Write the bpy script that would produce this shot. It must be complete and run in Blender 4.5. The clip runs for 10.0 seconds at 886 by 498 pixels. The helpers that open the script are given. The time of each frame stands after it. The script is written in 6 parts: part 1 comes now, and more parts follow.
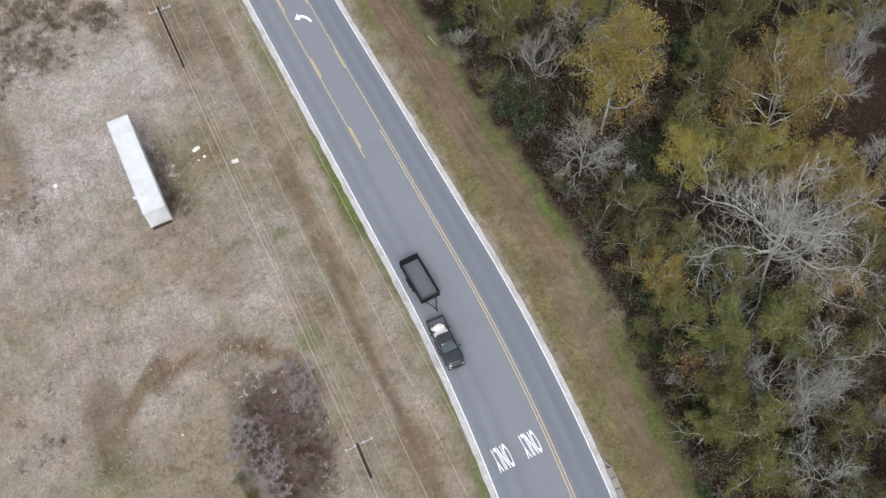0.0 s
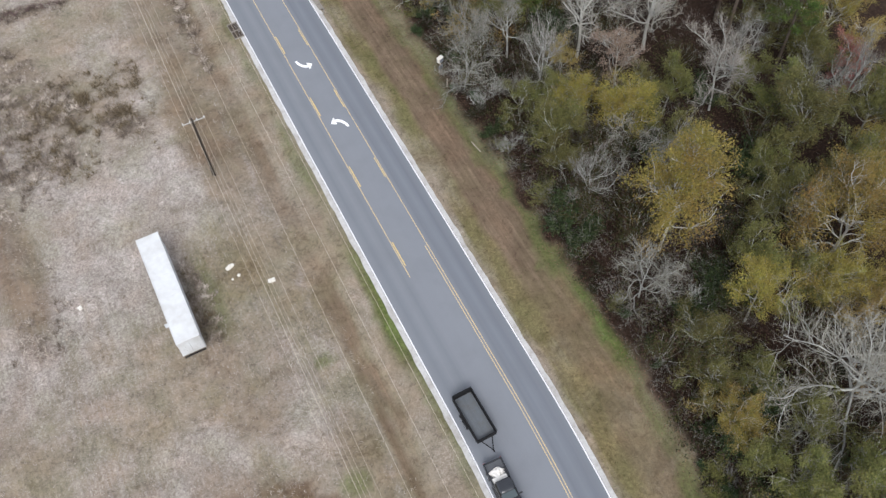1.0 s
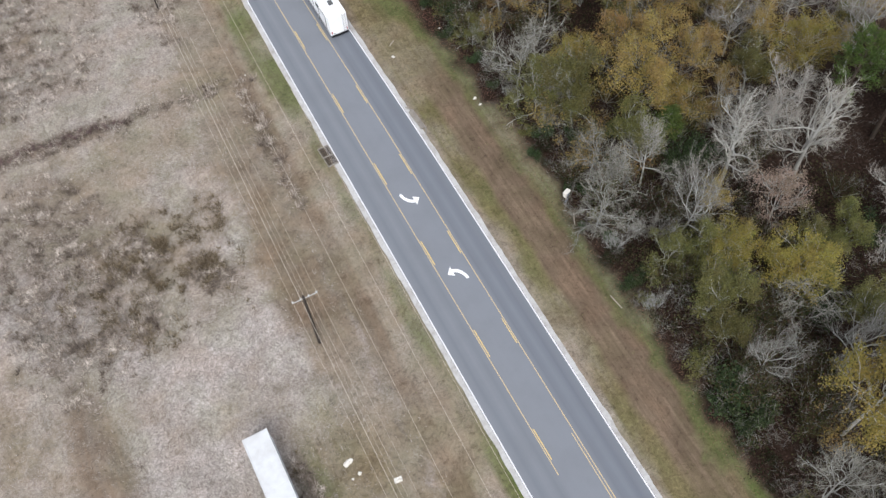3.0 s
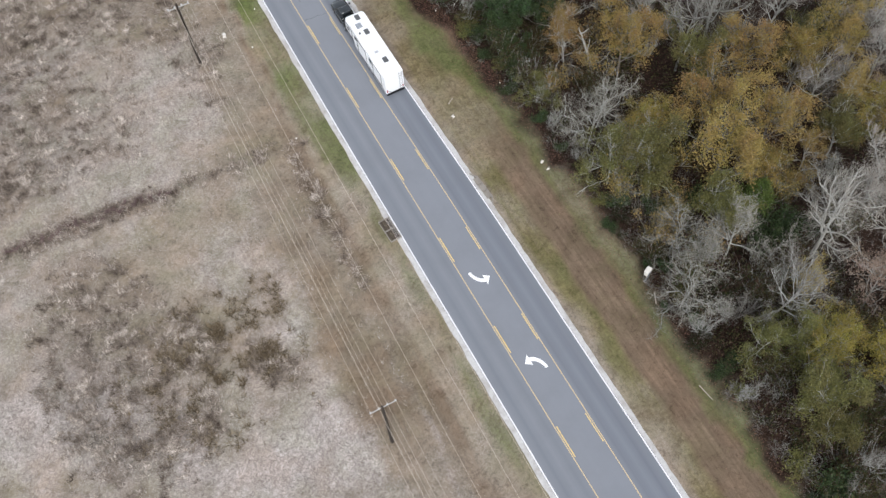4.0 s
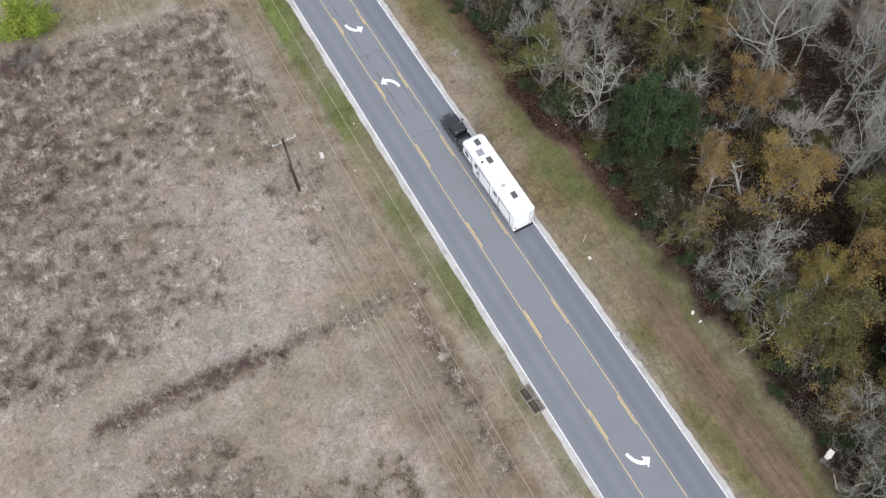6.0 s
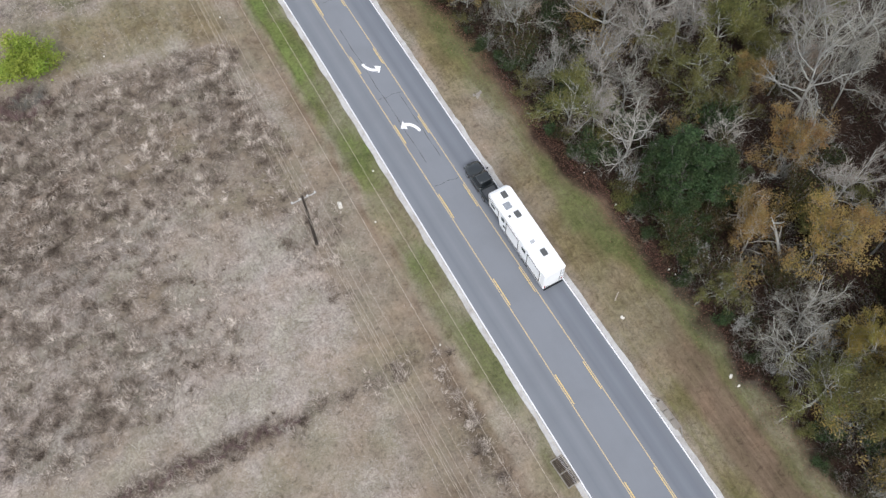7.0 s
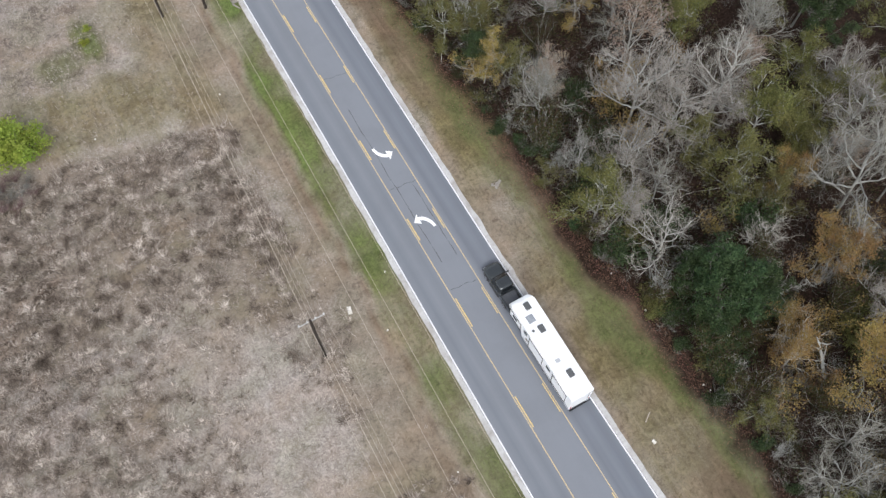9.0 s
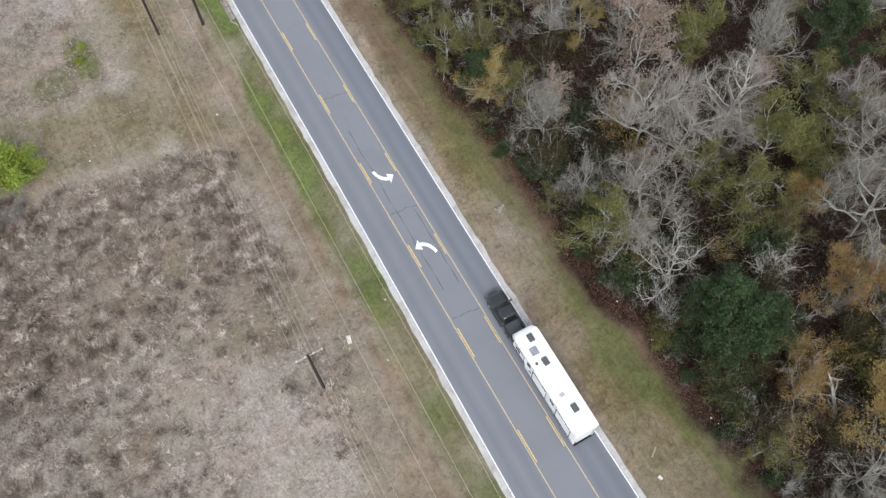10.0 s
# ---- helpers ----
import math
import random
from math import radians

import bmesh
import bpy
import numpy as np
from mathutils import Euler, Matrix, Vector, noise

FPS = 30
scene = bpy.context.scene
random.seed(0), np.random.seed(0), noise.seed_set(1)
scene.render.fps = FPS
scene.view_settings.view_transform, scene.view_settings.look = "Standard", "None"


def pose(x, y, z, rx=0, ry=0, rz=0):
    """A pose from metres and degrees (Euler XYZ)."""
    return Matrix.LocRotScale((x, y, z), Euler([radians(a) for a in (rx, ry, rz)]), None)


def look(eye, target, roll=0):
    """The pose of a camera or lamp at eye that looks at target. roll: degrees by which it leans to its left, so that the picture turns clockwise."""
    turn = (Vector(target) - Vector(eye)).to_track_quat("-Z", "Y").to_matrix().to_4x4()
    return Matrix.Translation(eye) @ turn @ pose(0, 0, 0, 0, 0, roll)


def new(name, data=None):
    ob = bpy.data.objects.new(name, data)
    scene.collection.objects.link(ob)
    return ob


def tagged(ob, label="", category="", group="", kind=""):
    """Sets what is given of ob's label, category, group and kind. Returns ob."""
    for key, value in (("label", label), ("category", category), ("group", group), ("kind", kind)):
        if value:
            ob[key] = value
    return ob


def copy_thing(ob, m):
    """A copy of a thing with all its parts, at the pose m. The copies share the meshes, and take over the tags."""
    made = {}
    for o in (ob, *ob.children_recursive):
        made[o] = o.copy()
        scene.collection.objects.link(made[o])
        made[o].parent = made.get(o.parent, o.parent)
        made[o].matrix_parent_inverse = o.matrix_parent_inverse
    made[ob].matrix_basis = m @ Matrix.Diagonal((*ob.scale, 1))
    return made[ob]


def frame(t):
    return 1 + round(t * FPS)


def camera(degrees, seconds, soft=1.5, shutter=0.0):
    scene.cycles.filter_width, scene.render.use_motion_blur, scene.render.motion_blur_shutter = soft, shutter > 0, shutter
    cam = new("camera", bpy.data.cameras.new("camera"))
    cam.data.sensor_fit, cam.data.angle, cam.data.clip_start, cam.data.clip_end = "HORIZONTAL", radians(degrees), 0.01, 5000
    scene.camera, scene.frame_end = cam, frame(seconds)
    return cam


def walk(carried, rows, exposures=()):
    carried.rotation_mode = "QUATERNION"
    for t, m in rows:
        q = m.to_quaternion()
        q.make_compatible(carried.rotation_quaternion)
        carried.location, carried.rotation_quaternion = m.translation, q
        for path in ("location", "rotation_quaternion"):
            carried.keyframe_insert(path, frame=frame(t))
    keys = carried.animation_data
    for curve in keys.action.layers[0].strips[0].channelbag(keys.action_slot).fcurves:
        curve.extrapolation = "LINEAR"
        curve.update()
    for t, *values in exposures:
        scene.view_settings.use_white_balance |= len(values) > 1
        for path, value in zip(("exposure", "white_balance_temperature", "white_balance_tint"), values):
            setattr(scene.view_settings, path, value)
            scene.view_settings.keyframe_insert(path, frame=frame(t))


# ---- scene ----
cam = camera(52.7, 10.0, soft=1.45)

PATH = [
    (0, (-18.462, -62.799, 86.678), (-18.075, -61.889, 84.94), -4.0),
    (0.1, (-18.756, -61.666, 86.635), (-18.335, -60.698, 84.936), -3.7),
    (0.2, (-19.11, -60.677, 86.629), (-18.674, -59.695, 84.942), -3.0),
    (0.3, (-19.393, -59.625, 86.624), (-18.952, -58.643, 84.939), -2.9),
    (0.4, (-19.523, -58.369, 86.604), (-19.079, -57.387, 84.919), -2.8),
    (0.5, (-19.5, -56.893, 86.547), (-19.055, -55.914, 84.861), -2.7),
    (1, (-19.187, -49.829, 86.203), (-18.749, -48.858, 84.51), -3.0),
    (1.5, (-19.508, -42.874, 85.97), (-19.072, -41.91, 84.273), -3.0),
    (2, (-19.7, -35.643, 85.687), (-19.271, -34.685, 83.984), -3.5),
    (2.5, (-20.446, -28.16, 85.662), (-20.018, -27.213, 83.953), -3.5),
    (4, (-21.696, -5.359, 86.588), (-21.298, -4.468, 84.842), -4.6),
    (4.5, (-22.927, 2.382, 86.518), (-22.525, 3.254, 84.763), -4.2),
    (5, (-24.316, 10.183, 86.296), (-23.91, 11.042, 84.537), -3.8),
    (5.5, (-25.617, 17.489, 86.992), (-25.21, 18.327, 85.222), -3.3),
    (7, (-24.556, 32.403, 86.318), (-24.141, 33.193, 84.528), -1.7),
    (7.5, (-21.996, 37.263, 85.983), (-21.598, 38.047, 84.187), -2.4),
    (8, (-20.245, 42.142, 85.968), (-19.852, 42.908, 84.163), -2.3),
    (8.5, (-19.165, 45.219, 85.918), (-18.773, 45.975, 84.108), -1.9),
    (9, (-18.573, 46.748, 86.144), (-18.182, 47.496, 84.331), -1.7),
    (9.5, (-17.642, 48.039, 86.178), (-17.261, 48.781, 84.36), -2.1),
    (10, (-16.27, 50.417, 85.766), (-15.896, 51.153, 83.945), -2.2),
]
walk(cam, [(t, look(eye, target, roll)) for t, eye, target, roll in PATH])

# ---------- world, sun, exposure ----------
SUN_ELEV, SUN_AZ = 52.0, 205.0
world = bpy.data.worlds.new("overcast_sky")
scene.world = world
world.use_nodes = True
wn, wl = world.node_tree.nodes, world.node_tree.links
wn.clear()
sky = wn.new("ShaderNodeTexSky")
sky.sky_type = "NISHITA"
sky.sun_disc = False
sky.sun_elevation, sky.sun_rotation = radians(SUN_ELEV), radians(SUN_AZ)
sky.dust_density, sky.air_density, sky.ozone_density = 1.0, 1.0, 1.5
grey = wn.new("ShaderNodeHueSaturation")
grey.inputs["Saturation"].default_value = 0.3
back = wn.new("ShaderNodeBackground")
back.inputs["Strength"].default_value = 0.15
wout = wn.new("ShaderNodeOutputWorld")
wl.new(sky.outputs["Color"], grey.inputs["Color"])
wl.new(grey.outputs["Color"], back.inputs["Color"])
wl.new(back.outputs["Background"], wout.inputs["Surface"])
sun_data = bpy.data.lights.new("sun", "SUN")
sun_data.energy, sun_data.angle, sun_data.color = 1.3, radians(28), (1.0, 0.985, 0.965)
sun = new("sun", sun_data)
sun.matrix_basis = pose(0, 0, 120, 90 - SUN_ELEV, 0, 180 - SUN_AZ)
scene.view_settings.exposure = 0.95


# ---------- materials ----------
def node_mat(name):
    m = bpy.data.materials.new(name)
    m.use_nodes = True
    n, l = m.node_tree.nodes, m.node_tree.links
    return m, n, l, n["Principled BSDF"]


def noise_node(n, l, coord, scale, detail=4.0, rough=0.6, stretch=None, twist=0.0):
    t = n.new("ShaderNodeTexNoise")
    t.inputs["Distortion"].default_value = twist
    t.inputs["Scale"].default_value = scale
    t.inputs["Detail"].default_value = detail
    t.inputs["Roughness"].default_value = rough
    if stretch:
        mp = n.new("ShaderNodeMapping")
        mp.inputs["Scale"].default_value = stretch
        l.new(coord, mp.inputs["Vector"])
        coord = mp.outputs["Vector"]
    l.new(coord, t.inputs["Vector"])
    return t


def ramp(n, l, fac, stops):
    r = n.new("ShaderNodeValToRGB")
    while len(r.color_ramp.elements) < len(stops):
        r.color_ramp.elements.new(0.5)
    for e, (p, c) in zip(r.color_ramp.elements, stops):
        e.position = p
        e.color = (*c, 1) if len(c) == 3 else c
    l.new(fac, r.inputs["Fac"])
    return r


def mix(n, l, fac, a, b, blend="MIX"):
    m = n.new("ShaderNodeMix")
    m.data_type, m.blend_type = "RGBA", blend
    for socket, v in ((m.inputs[0], fac), (m.inputs[6], a), (m.inputs[7], b)):
        if isinstance(v, (int, float)):
            socket.default_value = v
        elif isinstance(v, tuple):
            socket.default_value = (*v, 1)
        else:
            l.new(v, socket)
    return m.outputs[2]


def math_node(n, l, op, a, b=0.0, c=0.0):
    m = n.new("ShaderNodeMath")
    m.operation = op
    for i, v in enumerate((a, b, c)):
        if isinstance(v, (int, float)):
            m.inputs[i].default_value = v
        else:
            l.new(v, m.inputs[i])
    return m.outputs[0]


def bump(n, l, p, height, strength, distance):
    b = n.new("ShaderNodeBump")
    b.inputs["Strength"].default_value, b.inputs["Distance"].default_value = strength, distance
    l.new(height, b.inputs["Height"])
    l.new(b.outputs["Normal"], p.inputs["Normal"])


def surface(name, c1, c2, fine=8.0, coarse=0.6, rough=0.7, metal=0.0, dirt=None, dirt_amount=0.5, bumps=0.15, spread=0.12):
    """A worn surface: two colours in fine grain, dirt in coarse blotches, a small shift from object to object."""
    m, n, l, p = node_mat(name)
    co = n.new("ShaderNodeTexCoord").outputs["Object"]
    a = noise_node(n, l, co, fine, 5)
    col = mix(n, l, a.outputs["Fac"], c1, c2)
    if dirt:
        d = noise_node(n, l, co, coarse, 6, 0.65)
        r = ramp(n, l, d.outputs["Fac"], [(0.45, (0, 0, 0)), (0.75, (dirt_amount,) * 3)])
        col = mix(n, l, r.outputs["Color"], col, dirt)
    info = n.new("ShaderNodeObjectInfo")
    hs = n.new("ShaderNodeHueSaturation")
    l.new(math_node(n, l, "MULTIPLY_ADD", info.outputs["Random"], spread, 1 - spread / 2), hs.inputs["Value"])
    l.new(col, hs.inputs["Color"])
    l.new(hs.outputs["Color"], p.inputs["Base Color"])
    l.new(math_node(n, l, "MULTIPLY_ADD", a.outputs["Fac"], 0.2, rough - 0.1), p.inputs["Roughness"])
    p.inputs["Metallic"].default_value = metal
    if bumps:
        bump(n, l, p, a.outputs["Fac"], bumps, 0.02)
    return m


def leaf_mat(name, colours, value=0.35):
    """Leaves: each leaf takes a colour between the given ones, each tree is shifted a little; light passes through."""
    m, n, l, p = node_mat(name)
    g = n.new("ShaderNodeNewGeometry")
    info = n.new("ShaderNodeObjectInfo")
    r = ramp(n, l, g.outputs["Random Per Island"], [(i / max(1, len(colours) - 1), c) for i, c in enumerate(colours)])
    co = n.new("ShaderNodeTexCoord").outputs["Object"]
    ns = noise_node(n, l, co, 0.7, 4, 0.65)
    hs = n.new("ShaderNodeHueSaturation")
    v = math_node(n, l, "MULTIPLY_ADD", info.outputs["Random"], value, 0.85 - value / 2)
    l.new(math_node(n, l, "MULTIPLY_ADD", ns.outputs["Fac"], 1.1, math_node(n, l, "ADD", v, -0.3)), hs.inputs["Value"])
    patch = noise_node(n, l, co, 0.42, 2, 0.5)
    turn = math_node(n, l, "MULTIPLY_ADD", patch.outputs["Fac"], 0.1, 0.431)
    l.new(math_node(n, l, "MULTIPLY_ADD", info.outputs["Random"], 0.03, turn), hs.inputs["Hue"])
    l.new(r.outputs["Color"], hs.inputs["Color"])
    l.new(hs.outputs["Color"], p.inputs["Base Color"])
    p.inputs["Roughness"].default_value = 0.65
    p.inputs["Specular IOR Level"].default_value = 0.25
    tr = n.new("ShaderNodeBsdfTranslucent")
    l.new(hs.outputs["Color"], tr.inputs["Color"])
    ms = n.new("ShaderNodeMixShader")
    ms.inputs["Fac"].default_value = 0.3
    l.new(p.outputs["BSDF"], ms.inputs[1])
    l.new(tr.outputs["BSDF"], ms.inputs[2])
    l.new(ms.outputs["Shader"], n["Material Output"].inputs["Surface"])
    return m


def bark_mat(name, c1, c2, lichen):
    m, n, l, p = node_mat(name)
    co = n.new("ShaderNodeTexCoord").outputs["Object"]
    a = noise_node(n, l, co, 2.5, 5, 0.7)
    b = noise_node(n, l, co, 0.5, 3)
    col = mix(n, l, a.outputs["Fac"], c1, c2)
    r = ramp(n, l, b.outputs["Fac"], [(0.4, (0, 0, 0)), (0.62, (0.8, 0.8, 0.8))])
    col = mix(n, l, r.outputs["Color"], col, lichen)
    info = n.new("ShaderNodeObjectInfo")
    hs = n.new("ShaderNodeHueSaturation")
    l.new(math_node(n, l, "MULTIPLY_ADD", info.outputs["Random"], 0.35, 0.8), hs.inputs["Value"])
    l.new(col, hs.inputs["Color"])
    l.new(hs.outputs["Color"], p.inputs["Base Color"])
    p.inputs["Roughness"].default_value = 0.9
    p.inputs["Specular IOR Level"].default_value = 0.15
    return m


def blade_mat(name, colours, patch=0.12, gain=0.9, spread=0.8):
    m, n, l, p = node_mat(name)
    g = n.new("ShaderNodeNewGeometry")
    co = n.new("ShaderNodeTexCoord").outputs["Object"]
    ns = noise_node(n, l, co, patch, 4, 0.6)
    f = math_node(n, l, "MULTIPLY_ADD", g.outputs["Random Per Island"], spread, math_node(n, l, "MULTIPLY_ADD", ns.outputs["Fac"], gain, 0.5 - (gain + spread) / 2))
    r = ramp(n, l, f, [(i / max(1, len(colours) - 1), c) for i, c in enumerate(colours)])
    l.new(r.outputs["Color"], p.inputs["Base Color"])
    p.inputs["Roughness"].default_value = 0.85
    p.inputs["Specular IOR Level"].default_value = 0.2
    return m


def ground_mat():
    """Field, verge and forest floor: what grows or lies there comes from the sheet's own attributes, grain and blotches
    from noise; shade under trees and between tufts is mixed into some colours.
    """
    m, n, l, p = node_mat("ground")
    co = n.new("ShaderNodeTexCoord").outputs["Object"]
    fine = noise_node(n, l, co, 3.2, 6, 0.75)
    mid = noise_node(n, l, co, 0.55, 5, 0.7)
    big = noise_node(n, l, co, 0.09, 4, 0.6)
    lean = noise_node(n, l, co, 1.1, 6, 0.7, twist=1.8)
    strand = noise_node(n, l, co, 1.9, 6, 0.68, twist=2.4)
    mow = noise_node(n, l, co, 1.0, 5, 0.7, stretch=(1.7, 0.1, 1))
    smear = noise_node(n, l, co, 1.0, 5, 0.75, stretch=(3.0, 0.35, 1))

    def weight(name, soft=0.25, along_road=False):
        a = n.new("ShaderNodeAttribute")
        a.attribute_name = name
        s = math_node(n, l, "MULTIPLY_ADD", (mow if along_road else mid).outputs["Fac"], 0.55 if along_road else 1.0, -0.275 if along_road else -0.5)
        g = 0.28 if along_road else 0.6
        s2 = math_node(n, l, "MULTIPLY_ADD", fine.outputs["Fac"], g, s)
        w = math_node(n, l, "ADD", a.outputs["Fac"], math_node(n, l, "ADD", s2, -g / 2))
        r = n.new("ShaderNodeMapRange")
        r.inputs[1].default_value, r.inputs[2].default_value = 0.5 - soft, 0.5 + soft
        l.new(w, r.inputs[0])
        return math_node(n, l, "MULTIPLY", r.outputs[0], math_node(n, l, "GREATER_THAN", a.outputs["Fac"], 0.02))

    dry = ramp(n, l, strand.outputs["Fac"], [(0.32, (0.15, 0.126, 0.1)), (0.5, (0.222, 0.189, 0.154)), (0.68, (0.3, 0.262, 0.22))]).outputs["Color"]
    dry2 = ramp(n, l, lean.outputs["Fac"], [(0.32, (0.14, 0.112, 0.08)), (0.68, (0.245, 0.202, 0.15))]).outputs["Color"]
    r = ramp(n, l, big.outputs["Fac"], [(0.42, (0, 0, 0)), (0.6, (1, 1, 1))])
    col = mix(n, l, r.outputs["Color"], dry, dry2)
    pale = ramp(n, l, strand.outputs["Fac"], [(0.34, (0.175, 0.152, 0.138)), (0.48, (0.288, 0.256, 0.236)), (0.66, (0.44, 0.4, 0.374))]).outputs["Color"]
    col = mix(n, l, weight("pale", 0.35), col, pale)
    mown = ramp(n, l, lean.outputs["Fac"], [(0.32, (0.086, 0.072, 0.036)), (0.68, (0.18, 0.15, 0.08))]).outputs["Color"]
    col = mix(n, l, weight("olive", 0.35, True), col, mown)
    soil = ramp(n, l, mow.outputs["Fac"], [(0.3, (0.1, 0.072, 0.05)), (0.7, (0.175, 0.13, 0.092))]).outputs["Color"]
    col = mix(n, l, weight("soil", 0.3, True), col, soil)
    lush = n.new("ShaderNodeAttribute")
    lush.attribute_name = "green"
    # duller grass green, lowered partly for tree shade along the wood
    dull = ramp(n, l, fine.outputs["Fac"], [(0.3, (0.05, 0.06, 0.021)), (0.7, (0.135, 0.152, 0.06))]).outputs["Color"]
    fresh = ramp(n, l, fine.outputs["Fac"], [(0.3, (0.068, 0.09, 0.028)), (0.7, (0.155, 0.195, 0.066))]).outputs["Color"]
    green = mix(n, l, ramp(n, l, lush.outputs["Fac"], [(0.84, (0, 0, 0)), (1.0, (1, 1, 1))]).outputs["Color"], dull, fresh)
    col = mix(n, l, weight("green", 0.42, True), col, green)
    brush = ramp(n, l, strand.outputs["Fac"], [(0.35, (0.06, 0.045, 0.035)), (0.5, (0.13, 0.104, 0.084)), (0.66, (0.25, 0.212, 0.18))]).outputs["Color"]
    # shade between the brush hummocks, multiplied into the colour by noise
    hollow_shade = noise_node(n, l, co, 0.75, 5, 0.62, twist=0.8)
    brush = mix(n, l, 1.0, brush, ramp(n, l, hollow_shade.outputs["Fac"], [(0.42, (0.42, 0.4, 0.38)), (0.5, (0.92, 0.91, 0.9)), (0.64, (1.25, 1.25, 1.25))]).outputs["Color"], "MULTIPLY")
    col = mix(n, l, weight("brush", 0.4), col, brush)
    patch = noise_node(n, l, co, 0.3, 5, 0.65, twist=0.6)
    col = mix(n, l, 1.0, col, ramp(n, l, patch.outputs["Fac"], [(0.34, (0.8, 0.79, 0.77)), (0.5, (1, 1, 1)), (0.66, (1.16, 1.15, 1.15))]).outputs["Color"], "MULTIPLY")
    # small shaded gaps in the matted growth, also darkened in the colour
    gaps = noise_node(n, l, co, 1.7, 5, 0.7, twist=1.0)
    gap_shade = ramp(n, l, gaps.outputs["Fac"], [(0.32, (0.68, 0.66, 0.64)), (0.47, (1, 1, 1)), (0.7, (1.1, 1.1, 1.1))]).outputs["Color"]
    col = mix(n, l, 1.0, col, gap_shade, "MULTIPLY")
    tone = ramp(n, l, smear.outputs["Fac"], [(0.3, (0.9, 0.9, 0.9)), (0.7, (1.1, 1.1, 1.1))]).outputs["Color"]
    col = mix(n, l, 1.0, col, tone, "MULTIPLY")
    # brown leaf litter, darkened to near black with the shade under the crowns
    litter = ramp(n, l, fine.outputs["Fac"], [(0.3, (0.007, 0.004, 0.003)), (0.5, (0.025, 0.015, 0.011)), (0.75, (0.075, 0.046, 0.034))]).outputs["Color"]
    hue = noise_node(n, l, co, 0.22, 2, 0.5)
    tint = ramp(n, l, hue.outputs["Fac"], [(0.36, (1.03, 0.99, 0.97)), (0.5, (1, 1, 1)), (0.64, (0.96, 0.99, 0.94))]).outputs["Color"]
    col = mix(n, l, 1.0, col, tint, "MULTIPLY")
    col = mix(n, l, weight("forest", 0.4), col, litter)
    l.new(col, p.inputs["Base Color"])
    p.inputs["Roughness"].default_value = 0.95
    p.inputs["Specular IOR Level"].default_value = 0.1
    bump(n, l, p, fine.outputs["Fac"], 0.5, 0.2)
    return m


def asphalt_mat():
    m, n, l, p = node_mat("worn_asphalt")
    uv = n.new("ShaderNodeUVMap")
    uv.uv_map = "lane"
    fine = noise_node(n, l, uv.outputs["UV"], 14, 5, 0.7)
    streak = noise_node(n, l, uv.outputs["UV"], 1.0, 5, 0.65, stretch=(1.6, 0.03, 1))
    blot = noise_node(n, l, uv.outputs["UV"], 0.25, 4, 0.6)
    sep = n.new("ShaderNodeSeparateXYZ")
    l.new(uv.outputs["UV"], sep.inputs["Vector"])
    u = math_node(n, l, "MULTIPLY_ADD", sep.outputs["X"], 1 / 12.0, 0.5)
    lanes = ramp(n, l, u, [(0.08, (0.165, 0.17, 0.182)), (0.15, (0.122, 0.13, 0.144)), (0.22, (0.165, 0.171, 0.182)), (0.29, (0.127, 0.134, 0.147)),
                           (0.355, (0.165, 0.17, 0.182)), (0.5, (0.172, 0.178, 0.19)), (0.64, (0.168, 0.175, 0.19)), (0.7, (0.1, 0.108, 0.126)),
                           (0.77, (0.13, 0.139, 0.157)), (0.84, (0.096, 0.104, 0.122)), (0.91, (0.135, 0.142, 0.155))])
    col = mix(n, l, math_node(n, l, "MULTIPLY_ADD", streak.outputs["Fac"], 0.5, 0.05), lanes.outputs["Color"], (0.2, 0.205, 0.215))
    col = mix(n, l, math_node(n, l, "MULTIPLY", fine.outputs["Fac"], 0.3), col, (0.085, 0.088, 0.095))
    r = ramp(n, l, blot.outputs["Fac"], [(0.45, (0, 0, 0)), (0.8, (0.35, 0.35, 0.35))])
    col = mix(n, l, r.outputs["Color"], col, (0.12, 0.122, 0.13))
    col = mix(n, l, 1.0, col, (1.06, 1.09, 1.145), "MULTIPLY")
    l.new(col, p.inputs["Base Color"])
    p.inputs["Roughness"].default_value = 0.85
    p.inputs["Specular IOR Level"].default_value = 0.3
    bump(n, l, p, fine.outputs["Fac"], 0.25, 0.01)
    return m


def paint_mat(name, c1, c2, under, wear=0.45):
    m, n, l, p = node_mat(name)
    co = n.new("ShaderNodeTexCoord").outputs["Object"]
    a = noise_node(n, l, co, 6, 6, 0.75)
    b = noise_node(n, l, co, 0.6, 4)
    col = mix(n, l, b.outputs["Fac"], c1, c2)
    f = math_node(n, l, "MULTIPLY_ADD", b.outputs["Fac"], 0.5, a.outputs["Fac"])
    r = ramp(n, l, f, [(0.72, (0, 0, 0)), (0.95, (wear,) * 3)])
    col = mix(n, l, r.outputs["Color"], col, under)
    l.new(col, p.inputs["Base Color"])
    p.inputs["Roughness"].default_value = 0.7
    return m


GROUND = ground_mat()
ASPHALT = asphalt_mat()
SHOULDER = surface("pale_gravel_edge", (0.27, 0.265, 0.26), (0.58, 0.57, 0.565), fine=3.5, coarse=0.5, rough=0.9, dirt=(0.2, 0.175, 0.15), dirt_amount=0.75)
CONCRETE = surface("weathered_concrete", (0.17, 0.153, 0.132), (0.29, 0.265, 0.235), fine=6, coarse=1.0, rough=0.9, dirt=(0.14, 0.12, 0.1), dirt_amount=0.7)
WHITE_LINE = paint_mat("white_road_paint", (0.62, 0.62, 0.64), (0.8, 0.8, 0.82), (0.22, 0.22, 0.23))
